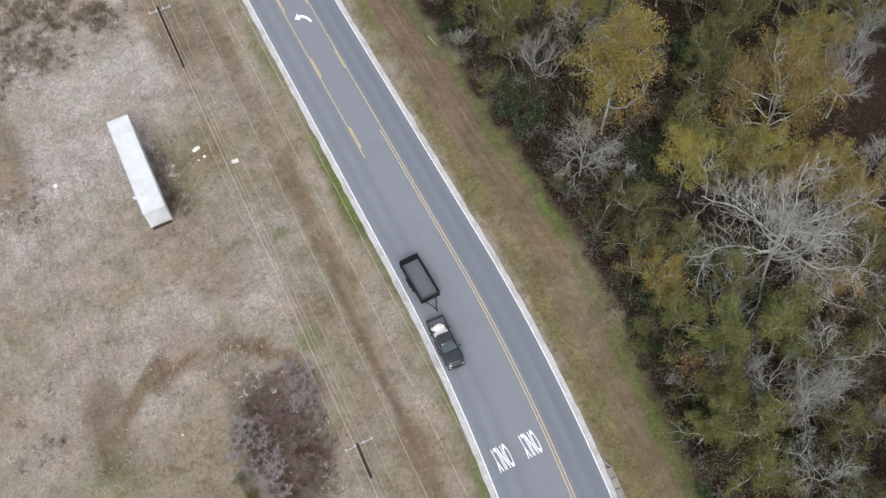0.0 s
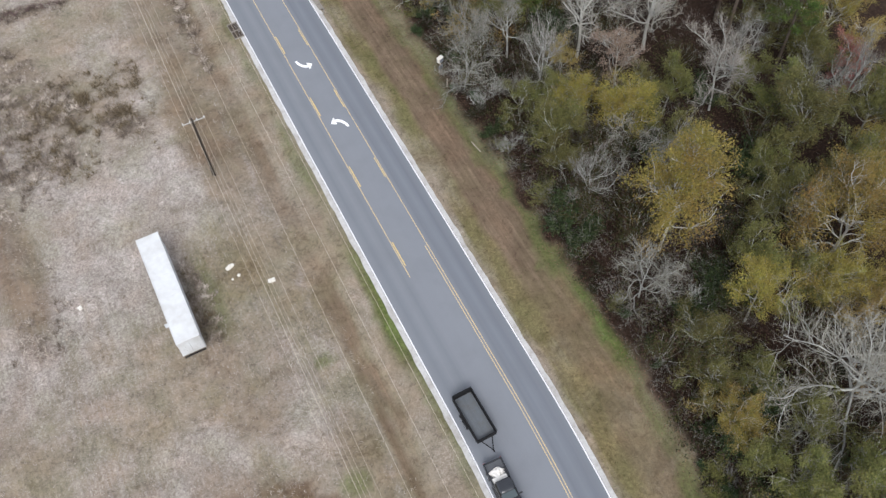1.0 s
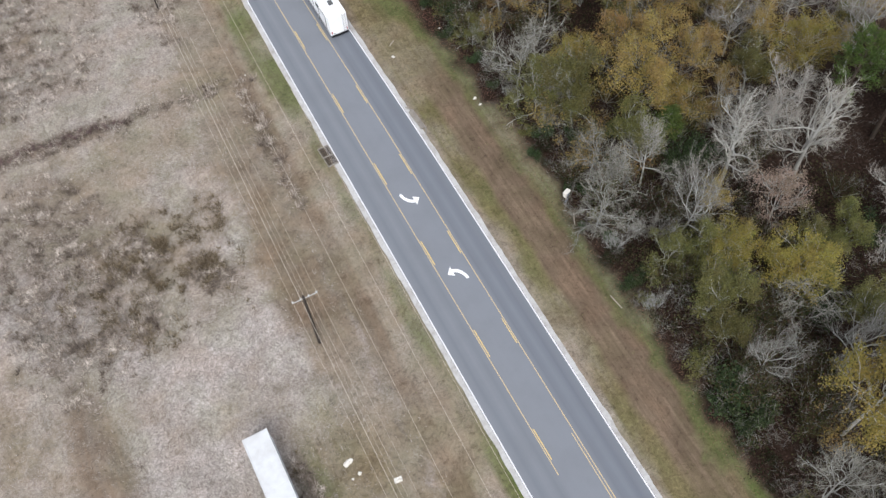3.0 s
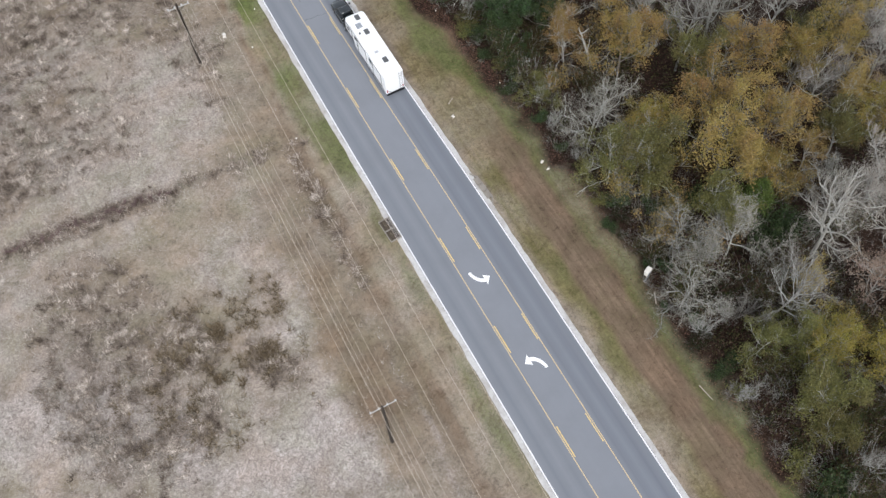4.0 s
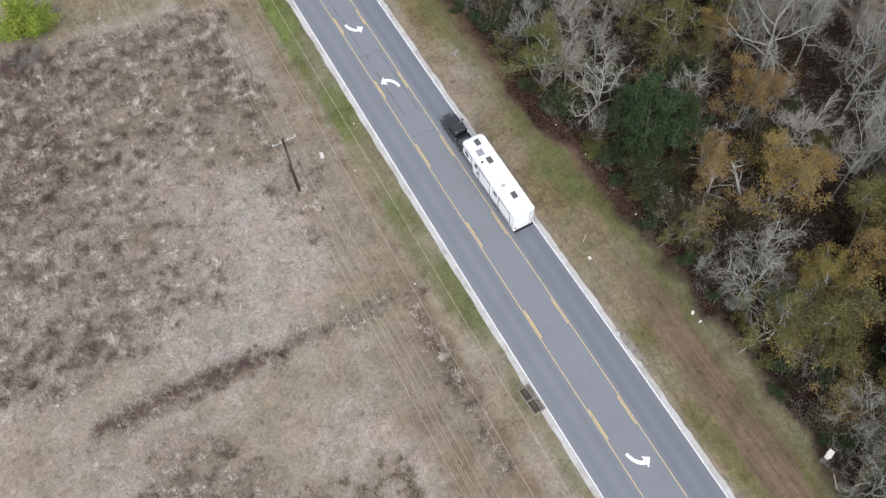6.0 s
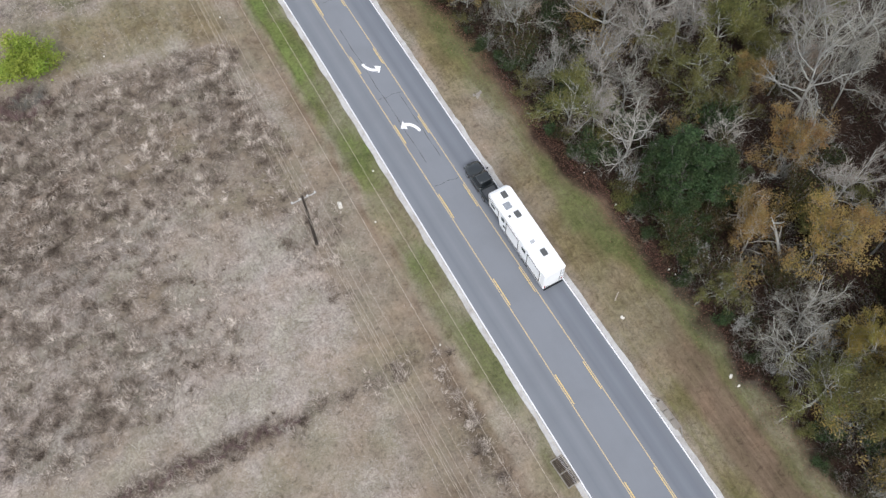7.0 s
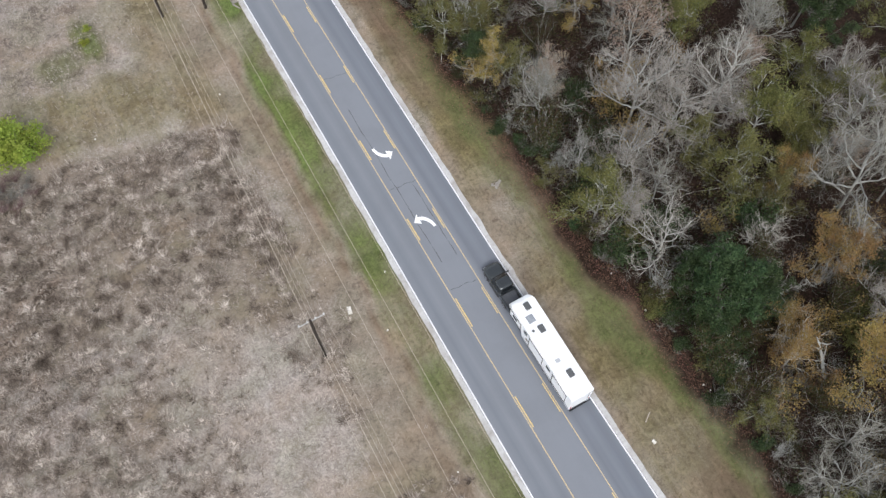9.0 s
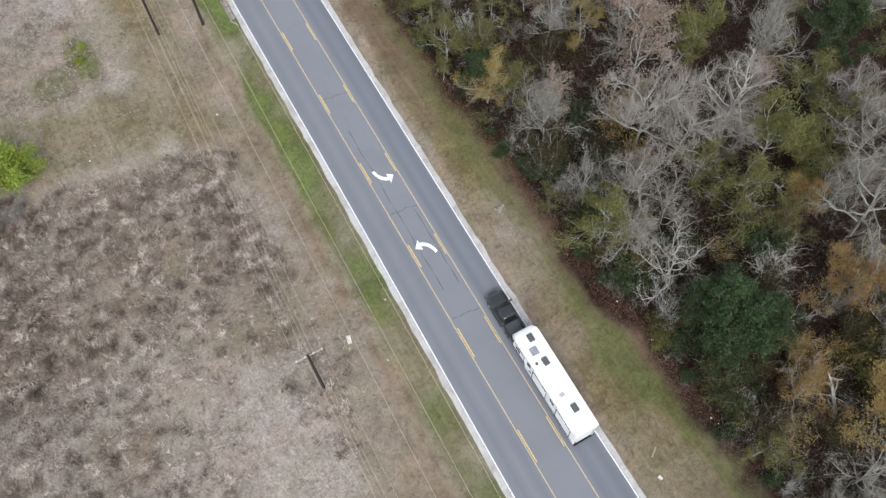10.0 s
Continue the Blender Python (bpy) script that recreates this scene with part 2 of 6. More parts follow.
ARROW_PAINT = paint_mat("white_thermoplastic", (0.72, 0.72, 0.73), (0.85, 0.85, 0.86), (0.3, 0.3, 0.31), 0.25)
YELLOW_LINE = paint_mat("yellow_road_paint", (0.51, 0.37, 0.17), (0.56, 0.45, 0.26), (0.28, 0.27, 0.25), 0.8)
YELLOW_DASH = paint_mat("bright_yellow_road_paint", (0.59, 0.41, 0.12), (0.63, 0.48, 0.21), (0.33, 0.3, 0.25), 0.5)
CRACK = surface("crack_sealant", (0.05, 0.05, 0.055), (0.085, 0.085, 0.09), rough=0.7, bumps=0)
GRATE = surface("rusty_cast_iron", (0.05, 0.038, 0.032), (0.11, 0.085, 0.07), fine=10, rough=0.8, metal=0.4)
# near-black concrete for the floors of drain and inlets
DARK_HOLE = surface("dark_concrete", (0.025, 0.024, 0.023), (0.05, 0.047, 0.043), rough=0.8)
RV_WHITE = surface("white_fibreglass", (0.76, 0.77, 0.79), (0.82, 0.83, 0.85), fine=2, coarse=0.8, rough=0.35, dirt=(0.6, 0.59, 0.57), dirt_amount=0.5, bumps=0.02, spread=0.02)
RV_ROOF = surface("white_roof_membrane", (0.72, 0.73, 0.75), (0.78, 0.79, 0.81), fine=1.5, coarse=0.5, rough=0.6, dirt=(0.62, 0.62, 0.62), dirt_amount=0.4, bumps=0.03, spread=0.02)
RV_GREY = surface("grey_vinyl_stripe", (0.3, 0.31, 0.33), (0.38, 0.39, 0.41), rough=0.4, bumps=0)
BLACK_TRIM = surface("black_rubber", (0.018, 0.018, 0.02), (0.035, 0.035, 0.038), rough=0.65)
VENT_PLASTIC = surface("smoked_vent_plastic", (0.055, 0.058, 0.06), (0.1, 0.102, 0.105), fine=3, rough=0.35, bumps=0.02)
SKYLIGHT = surface("grey_skylight_plastic", (0.19, 0.205, 0.23), (0.26, 0.275, 0.3), fine=3, rough=0.25, bumps=0)
TRUCK_PAINT = surface("dark_green_black_car_paint", (0.014, 0.018, 0.02), (0.024, 0.029, 0.032), fine=2, rough=0.22, metal=0.3, bumps=0)
TRUCK_GREY = surface("black_car_paint", (0.018, 0.02, 0.025), (0.034, 0.036, 0.042), fine=2, rough=0.2, metal=0.2, bumps=0)
CHROME = surface("chrome", (0.55, 0.56, 0.58), (0.65, 0.66, 0.68), rough=0.2, metal=1.0, bumps=0)
LAMP_RED = surface("red_lamp_lens", (0.3, 0.01, 0.01), (0.4, 0.02, 0.02), rough=0.2, bumps=0)
LAMP_CLEAR = surface("clear_lamp_lens", (0.26, 0.27, 0.29), (0.36, 0.37, 0.39), rough=0.15, bumps=0)
RIM = surface("wheel_steel", (0.4, 0.41, 0.43), (0.5, 0.51, 0.53), rough=0.35, metal=0.9, bumps=0)
BED_LINER = surface("grey_bed_liner", (0.07, 0.074, 0.084), (0.11, 0.115, 0.128), fine=12, rough=0.9)
DECK = surface("grey_trailer_deck", (0.085, 0.096, 0.11), (0.125, 0.136, 0.152), fine=3, coarse=1.2, rough=0.75, dirt=(0.1, 0.095, 0.09), dirt_amount=0.6)
BLACK_STEEL = surface("black_painted_steel", (0.008, 0.008, 0.009), (0.018, 0.018, 0.02), rough=0.85, metal=0.0)
SEMI_WHITE = surface("chalky_white_aluminium", (0.5, 0.51, 0.525), (0.6, 0.61, 0.625), fine=1.2, coarse=0.45, rough=0.6, dirt=(0.36, 0.34, 0.32), dirt_amount=0.6, bumps=0.03, spread=0.04)
RUST = surface("rusty_steel", (0.12, 0.055, 0.03), (0.22, 0.12, 0.07), fine=6, rough=0.9)
LITTER_WHITE = surface("white_litter", (0.52, 0.5, 0.46), (0.7, 0.67, 0.62), fine=6, rough=0.8, dirt=(0.5, 0.42, 0.3), dirt_amount=0.5)
POLE_WOOD = surface("dark_creosoted_wood", (0.014, 0.01, 0.008), (0.04, 0.029, 0.022), fine=4, rough=0.9)
ARM_WOOD = surface("bleached_grey_wood", (0.26, 0.255, 0.245), (0.38, 0.375, 0.365), fine=5, rough=0.85)
WIRE = surface("weathered_aluminium_wire", (0.36, 0.31, 0.25), (0.46, 0.4, 0.33), rough=0.6, metal=0.0, bumps=0)
TARP = surface("white_tarp", (0.6, 0.58, 0.55), (0.76, 0.74, 0.71), fine=4, coarse=1.5, rough=0.7, dirt=(0.5, 0.43, 0.36), dirt_amount=0.6)
CERAMIC = surface("grey_ceramic", (0.45, 0.46, 0.47), (0.55, 0.56, 0.57), rough=0.3, bumps=0)
PLANK = surface("pale_plank", (0.26, 0.225, 0.185), (0.38, 0.33, 0.28), fine=6, rough=0.85)

TRUCK_PAINT.node_tree.nodes["Principled BSDF"].inputs["Coat Weight"].default_value = 1.0
TRUCK_GREY.node_tree.nodes["Principled BSDF"].inputs["Coat Weight"].default_value = 0.4
BLACK_STEEL.node_tree.nodes["Principled BSDF"].inputs["Specular IOR Level"].default_value = 0.15

GLASS, gn, gl, gp = node_mat("tinted_window_glass")
gp.inputs["Base Color"].default_value = (0.02, 0.034, 0.038, 1)
gp.inputs["IOR"].default_value = 1.55
gp.inputs["Roughness"].default_value = 0.06
gp.inputs["Specular IOR Level"].default_value = 0.6
gc = gn.new("ShaderNodeTexCoord")
gz = noise_node(gn, gl, gc.outputs["Object"], 3, 3)
gl.new(math_node(gn, gl, "MULTIPLY_ADD", gz.outputs["Fac"], 0.08, 0.03), gp.inputs["Roughness"])

DARK_GLASS, dn, dl, dp = node_mat("dark_tinted_glass")
dz = noise_node(dn, dl, dn.new("ShaderNodeTexCoord").outputs["Object"], 3, 3)
dl.new(math_node(dn, dl, "MULTIPLY_ADD", dz.outputs["Fac"], 0.08, 0.03), dp.inputs["Roughness"])
dl.new(ramp(dn, dl, dz.outputs["Fac"], [(0.3, (0.004, 0.005, 0.006)), (0.7, (0.012, 0.014, 0.016))]).outputs["Color"], dp.inputs["Base Color"])
dp.inputs["IOR"].default_value = 1.5

BARK_GREY = bark_mat("pale_lichen_bark", (0.165, 0.16, 0.147), (0.315, 0.308, 0.287), (0.41, 0.418, 0.39))
BARK_PALE = bark_mat("bleached_bark", (0.25, 0.24, 0.218), (0.41, 0.395, 0.362), (0.46, 0.46, 0.43))
BARK_BROWN = bark_mat("brown_grey_bark", (0.085, 0.074, 0.064), (0.165, 0.145, 0.13), (0.21, 0.21, 0.19))
BARK_PINE = bark_mat("dark_pine_bark", (0.05, 0.036, 0.028), (0.1, 0.075, 0.06), (0.13, 0.11, 0.09))
BARK_PINK = bark_mat("pinkish_grey_twigs", (0.135, 0.118, 0.102), (0.235, 0.209, 0.184), (0.28, 0.26, 0.232))
TWIG_GREY = bark_mat("grey_twigs", (0.125, 0.116, 0.098), (0.22, 0.207, 0.176), (0.255, 0.247, 0.213))
TWIG_PALE = bark_mat("pale_twigs", (0.175, 0.159, 0.134), (0.295, 0.272, 0.234), (0.33, 0.314, 0.278))
BARK_RED = bark_mat("dark_red_brown_stems", (0.085, 0.05, 0.047), (0.155, 0.1, 0.093), (0.2, 0.15, 0.143))
BARK_LAVENDER = bark_mat("lavender_grey_stems", (0.165, 0.142, 0.139), (0.265, 0.232, 0.227), (0.31, 0.276, 0.27))
LEAF_LITTER = leaf_mat("fallen_brown_leaves", [(0.08, 0.045, 0.029), (0.14, 0.078, 0.05), (0.22, 0.13, 0.085)])
LEAF_BEIGE = leaf_mat("beige_withered_leaves", [(0.17, 0.125, 0.09), (0.25, 0.19, 0.145), (0.32, 0.255, 0.205)])
LEAF_YELLOW = leaf_mat("yellow_autumn_leaves", [(0.125, 0.11, 0.03), (0.19, 0.158, 0.04), (0.265, 0.2, 0.05), (0.15, 0.134, 0.04)])
LEAF_OLIVE = leaf_mat("olive_leaves", [(0.062, 0.067, 0.021), (0.1, 0.102, 0.031), (0.155, 0.145, 0.048), (0.08, 0.086, 0.028)])
LEAF_ORANGE = leaf_mat("tan_orange_leaves", [(0.15, 0.105, 0.034), (0.215, 0.152, 0.042), (0.28, 0.2, 0.075), (0.17, 0.136, 0.054)])
LEAF_RED = leaf_mat("faded_red_leaves", [(0.17, 0.07, 0.055), (0.26, 0.11, 0.085), (0.33, 0.17, 0.135)])
LEAF_DARK = leaf_mat("dark_evergreen_leaves", [(0.012, 0.024, 0.009), (0.024, 0.044, 0.014), (0.06, 0.086, 0.034), (0.018, 0.034, 0.012)], 0.25)
LEAF_PINE = leaf_mat("pine_needles", [(0.03, 0.055, 0.012), (0.06, 0.1, 0.02), (0.085, 0.135, 0.03)])
LEAF_LIME = leaf_mat("lime_green_leaves", [(0.12, 0.16, 0.022), (0.19, 0.24, 0.034), (0.26, 0.3, 0.06)])
# green and brown leaves below the crowns, darkened to deepen the shaded gaps
LEAF_MID_SHADED = leaf_mat("understorey_leaves", [(0.017, 0.025, 0.007), (0.034, 0.042, 0.011), (0.07, 0.066, 0.022), (0.052, 0.03, 0.02), (0.08, 0.048, 0.033)], 0.4)
LEAF_UNDER_SHADED = leaf_mat("undergrowth_leaves", [(0.008, 0.014, 0.005), (0.016, 0.025, 0.007), (0.03, 0.03, 0.011), (0.038, 0.021, 0.014), (0.052, 0.03, 0.021)], 0.5)
DRY_BLADES = blade_mat("dry_grass_blades", [(0.155, 0.131, 0.109), (0.275, 0.24, 0.21), (0.43, 0.388, 0.35)])
BRUSH_BLADES = blade_mat("brown_brush_stems", [(0.05, 0.035, 0.027), (0.2, 0.162, 0.132), (0.6, 0.53, 0.465)], 0.55, 2.2, 0.55)
WEED_BLADES = blade_mat("olive_brown_weed_stems", [(0.048, 0.034, 0.02), (0.12, 0.09, 0.055), (0.27, 0.215, 0.145)])
GREEN_BLADES = blade_mat("verge_grass_blades", [(0.08, 0.082, 0.034), (0.128, 0.135, 0.049), (0.2, 0.19, 0.09)])


# ---------- building helpers ----------
def mesh_part(name, bm, material, parent=None, label="", smooth=False):
    me = bpy.data.meshes.new(name)
    bm.to_mesh(me)
    bm.free()
    me.materials.append(material)
    if smooth:
        me.shade_smooth()
    ob = new(name, me)
    if parent:
        ob.parent = parent
    return tagged(ob, label)


def raw_part(name, verts, faces, material, parent=None, label="", smooth=False):
    me = bpy.data.meshes.new(name)
    me.from_pydata(verts, [], faces)
    me.materials.append(material)
    if smooth:
        me.shade_smooth()
    me.update()
    ob = new(name, me)
    if parent:
        ob.parent = parent
    return tagged(ob, label)


def box(bm, centre, size, bevel=0.0, turn=None, segments=2):
    r = bmesh.ops.create_cube(bm, size=1.0)
    vs = r["verts"]
    bmesh.ops.scale(bm, vec=size, verts=vs)
    if bevel:
        es = list({e for v in vs for e in v.link_edges})
        out = bmesh.ops.bevel(bm, geom=es, offset=bevel, segments=segments, affect="EDGES", profile=0.5)
        vs = list({v for f in out["faces"] for v in f.verts} | {v for v in vs if v.is_valid})
    m = Matrix.Translation(centre)
    if turn:
        m = m @ turn
    bmesh.ops.transform(bm, matrix=m, verts=vs)
    return vs


def rod(bm, a, b, r0, r1=None, sides=8):
    a, b = Vector(a), Vector(b)
    d = b - a
    r = bmesh.ops.create_cone(bm, cap_ends=True, segments=sides, radius1=r0, radius2=r0 if r1 is None else r1, depth=d.length)
    bmesh.ops.transform(bm, matrix=Matrix.Translation((a + b) / 2) @ d.to_track_quat("Z", "Y").to_matrix().to_4x4(), verts=r["verts"])


def one_box(name, centre, size, material, parent, bevel=0.0, label="", turn=None):
    bm = bmesh.new()
    box(bm, centre, size, bevel, turn)
    return mesh_part(name, bm, material, parent, label)


def one_rod(name, a, b, r0, material, parent, r1=None, sides=10, label=""):
    bm = bmesh.new()
    rod(bm, a, b, r0, r1, sides)
    return mesh_part(name, bm, material, parent, label)


def thing(name, m, label, category, group=""):
    e = new(name)
    e.empty_display_size = 0.3
    e.matrix_basis = m
    return tagged(e, label, category, group)


# ---------- the lie of the land ----------
def shift(y):
    """How far the road's centre line lies off its straight course."""
    return -0.0022 * max(0.0, -18 - y) ** 2 if y > -75 else -0.0022 * 57 ** 2 + (y + 75) * 0.25


def ease(a, b, v):
    f = min(1.0, max(0.0, (v - a) / (b - a)))
    return f * f * (3 - 2 * f)


def left_white(y):
    return -5.2 + 0.3 * ease(50, 110, y) + shift(y)


def left_yellow(y):
    return -1.83 + shift(y)


def right_yellow(y):
    return 1.8 - 0.25 * ease(40, 75, y) + shift(y)


def right_white(y):
    return 5.12 - 0.6 * ease(35, 85, y) + shift(y)


def left_edge(y):
    return left_white(y) - 0.66 + 0.16 * noise.noise((y * 0.45, 2.0, 0)) + 0.1 * noise.noise((y * 1.6, 5.0, 0))


def right_edge(y):
    return right_white(y) + 0.64 + 0.16 * noise.noise((y * 0.45, 12.0, 0)) + 0.1 * noise.noise((y * 1.6, 15.0, 0))


LEFT_PROFILE = [(0, -0.02), (2.5, -0.14), (4.6, -0.5), (6.0, -0.52), (8.0, -0.16), (12, 0.05), (60, 0.15)]
RIGHT_PROFILE = [(0, -0.02), (2.5, -0.12), (6, -0.4), (8.8, -0.95), (10.5, -1.0), (14, -0.75), (60, -0.6)]


def profile(points, d):
    return float(np.interp(d, [p[0] for p in points], [p[1] for p in points]))


def land(x, y):
    l, r = left_edge(y), right_edge(y)
    if x < l:
        z, d = profile(LEFT_PROFILE, l - x), l - x
    elif x > r:
        z, d = profile(RIGHT_PROFILE, x - r), x - r
    else:
        return -0.09 if l + 0.4 < x < r - 0.4 else -0.06
    rough = min(1.0, d / 6)
    return z + rough * (0.16 * noise.noise((x * 0.09, y * 0.09, 3.1)) + 0.07 * noise.noise((x * 0.35, y * 0.35, 7.7)))


def blob(x, y, cx, cy, rx, ry, turn=0.0):
    """1 inside an ellipse, falling to 0 at about one and a half of its radii."""
    c, s = math.cos(radians(turn)), math.sin(radians(turn))
    u, v = ((x - cx) * c + (y - cy) * s) / rx, (-(x - cx) * s + (y - cy) * c) / ry
    return 1 - ease(0.6, 1.4, math.hypot(u, v))


def stripe(v, a, b, soft):
    return ease(a - soft, a + soft, v) * (1 - ease(b - soft, b + soft, v))


def wobble(x, y, s, seed):
    return noise.fractal((x * s, y * s, seed), 0.9, 2.0, 4)


def wood_edge(y):
    """How far right of the road's middle the wood begins."""
    return float(np.interp(y, [-75, -52, -20, 0, 30, 50, 68, 80, 111, 135], [13.2, 13.9, 15.4, 15.6, 16.0, 16.5, 15.2, 13.9, 11.5, 10.8]))


CLUMP_A, CLUMP_B, CLUMP_C = (-29.9, 41.4, 2.5, 3.2, 0), (-24.0, 34.6, 2.2, 3.6, 25), (-35.2, 33.0, 4.0, 2.2, 0)


def zones(x, y):
    """How much of each ground cover lies at a place."""
    xr = x - shift(y)
    w1, w2 = wobble(x, y, 0.07, 1.3), wobble(x, y, 0.2, 5.1)
    xs = xr + 0.6 * w2
    outer = -7.5 - 1.7 * ease(45, 66, y)
    green = (0.54 + 0.2 * ease(55, 70, y)) * stripe(xs, outer, -5.2, 0.35) * (0.45 + 0.9 * ease(-0.3, 0.3, w1)) * (1 - 0.7 * stripe(y, 30, 48, 4)) * (1 if y > -5 else 0.5)
    green = max(green, 0.9 * blob(x, y, -6.9, 102, 1.5, 5), 0.55 * blob(x, y, -8.0, 66, 1.3, 9), 0.6 * blob(x, y, -6.9, 20, 0.8, 7), 0.45 * stripe(xs, -7.0, -6.0, 0.3) * (1 - ease(-40, -10, -y)))
    green = max(green, 0.78 * stripe(xs, -6.8, -5.0, 0.25) * (1 - ease(2, 20, y)) * (0.8 + 0.7 * w1))
    hem = xs - wood_edge(y) + 1.1 * w2
    leafy = stripe(y, 63, 97, 5)
    green = max(green, (0.55 + 0.25 * stripe(y, 42, 76, 6) + 0.3 * (1 - ease(-12, 4, y))) * stripe(hem, -2.4 - 2.2 * leafy - 1.4 * stripe(y, 40, 70, 4), -0.1 - 2.0 * leafy - 0.9 * stripe(y, 40, 70, 4), 0.6) * (0.9 + 0.6 * w1), 0.46 * stripe(xs, 6.0, 8.4, 0.5) * (0.3 + 0.7 * stripe(y, 8, 50, 6)) * (0.6 + 1.3 * w1), 0.43 * stripe(xs, 8.6, 13.0, 1.0) * ease(40, 52, y) * (0.45 + 1.9 * w1))
    green = max(green, 0.7 * blob(x, y, -14.3, -7, 1.2, 0.9), 0.62 * blob(x, y, -16.6, -20.6, 1.7, 1.4), 1.0 * blob(x, y, -23.8, 127.2, 1.6, 3.6, 10), 0.6 * blob(x, y, -28, 125, 3, 2.5))
    green = max(green, 0.5 * blob(x, y, 10.5, 86, 1.5, 4), 0.4 * blob(x, y, -40, -28, 4, 6), 0.5 * blob(x, y, -22.6, 6.5, 1.3, 6))
    olive = 0.95 * stripe(xs, 6.2, 14.0, 0.8) * (0.8 + 0.7 * w1) + 0.55 * stripe(xs, -17, -9, 1) * (1 - ease(-5, 22, y)) * (0.7 + 0.8 * w1) + 0.45 * blob(x, y, -20.5, 7, 5, 10)
    mown_y = y + 0.2 * (x + 24) + 1.2 * w2
    olive = max(olive, 0.62 * ease(110.5, 113, mown_y) * (1 - (1 - ease(-23, -17, x)) * ease(119.5, 122.5, mown_y)) * (1 - ease(-14, -11, xs)) * (0.8 + 0.5 * w1))
    soil = 0.72 * stripe(xs, -11.9, -9.6, 0.5) * (1 - 0.5 * ease(62, 75, y)) * (0.85 + 0.6 * w1)
    soil = max(soil, (0.55 + 0.58 * ease(-14, 4, y)) * stripe(xs, 8.7, 13.3, 1.0) * (1 - ease(40, 60, y)) * (0.95 + 0.4 * w1), 0.95 * stripe(hem, -3.3, 1.2, 0.8) * leafy * (0.9 + 0.4 * w1), 0.5 * stripe(xs, 7.9, 15.5, 1.4) * ease(94, 104, y) * (0.9 + 0.5 * w1), 0.75 * stripe(xs, 6.4, 9.4, 0.7) * ease(90, 108, y))
    soil = max(soil, 0.35 * stripe(hem, -1.2, 1.2, 0.9), 0.5 * stripe(xs, -19, -11, 2) * stripe(y, 20, 62, 6) * (0.8 + w1), 0.7 * stripe(xs, outer - 0.9, outer - 0.1, 0.3) * ease(55, 70, y))
    soil = max(soil, 0.95 * blob(x + 0.5 * w2, y, -11.5, -24, 0.6, 15))
    ring = math.hypot(x + 29, (y + 27) * 1.05)
    soil = max(soil, 0.5 * blob(x, y, -36, -6, 9, 8) * (0.7 + w1), 0.9 * stripe(ring + 2.0 * w2, 10.0, 11.8, 0.7) * ease(-34, -22, y), 0.6 * blob(x, y, -38, -22, 3, 8) * (0.6 + w1), 0.6 * blob(x, y, -41, 18, 3, 12))
    clump = 0.45 + 0.55 * ease(-0.12, 0.25, wobble(x, y, 0.4, 9.4))
    brush = (0.8 * blob(x + 1.6 * w2, y + 1.6 * w2, *CLUMP_A) + 0.8 * blob(x + 1.6 * w2, y + 1.6 * w2, *CLUMP_B) + 0.42 * blob(x + 2 * w2, y + 2 * w2, *CLUMP_C) + 0.25 * blob(x, y, -34, 33, 6, 4)) * (0.35 + 0.65 * clump)
    hedge_y = 60.2 + 0.063 * (-x - 9)
    brush = max(brush, 0.95 * stripe(y + 0.9 * w2, hedge_y - 1.0, hedge_y + 1.0, 0.9) * stripe(x, -46, -9.5, 0.6) * (0.45 + 0.6 * (1 - ease(-33, -24, x))) * (0.6 + 0.5 * clump))
    brush = max(brush, (0.75 + 0.4 * clump) * blob(x + 1.6 * w2, y + 1.6 * w2, -22.6, -29.0, 3.2, 7.0, 14), 0.8 * blob(x, y, -11.6, 50, 0.9, 10) * clump, 0.42 * blob(x, y, -39, 42, 7, 14) * (0.5 + 0.8 * clump))
    thick = ease(65, 72, y + 3 * w1) * (1 - ease(108, 110.5, y + 0.18 * (x + 20) + 1.5 * w2)) * (1 - ease(-15.5, -12.5, xs + 2 * w2))
    brush = max(brush, thick * (0.28 + 0.3 * w1 + 0.36 * ease(84, 96, y) + 0.3 * (1 - ease(-40, -31, x + 4 * w1)) + 0.16 * ease(-22, -18, x)) * (0.25 + 0.9 * clump), 0.42 * blob(x, y, -41, 30, 5, 26) * (0.4 + 1.2 * w1) * clump)
    brush = max(brush, 0.45 * blob(x, y, -23.6, 6, 1.1, 6), 0.14 * blob(x, y, -46, -14, 6, 10) * (0.6 + w1) * clump)
    pale = 0.72 * (1 - ease(-19.5, -15.5, xs + 3 * w1)) * (1 - 0.65 * ease(-10, -18, y)) * (0.9 + 1.0 * w1) * (1 - 0.6 * blob(x, y, -36, 50, 8, 5)) * (1 - 0.5 * blob(x, y, -24, 52, 5, 5))
    pale = max(pale, 0.55 * blob(x, y, -19, -8, 8, 9), 0.7 * blob(x, y, -18.6, 2.4, 2, 2.4), 0.6 * blob(x, y, -19.5, 11.5, 2, 2.2), 0.45 * blob(x, y, -15, 92, 3, 12), 0.5 * blob(x, y, -24, 48, 3, 8))
    pale = max(pale, 0.8 * ease(119.5, 122.5, mown_y) * (1 - ease(-23, -18, x)), 0.75 * stripe(mown_y, 109.6, 110.6, 0.4) * (1 - ease(-17, -14, x)))
    brush = max(brush, 0.45 * ease(120, 123, mown_y) * (1 - ease(-24, -19, x)) * (0.2 + clump))
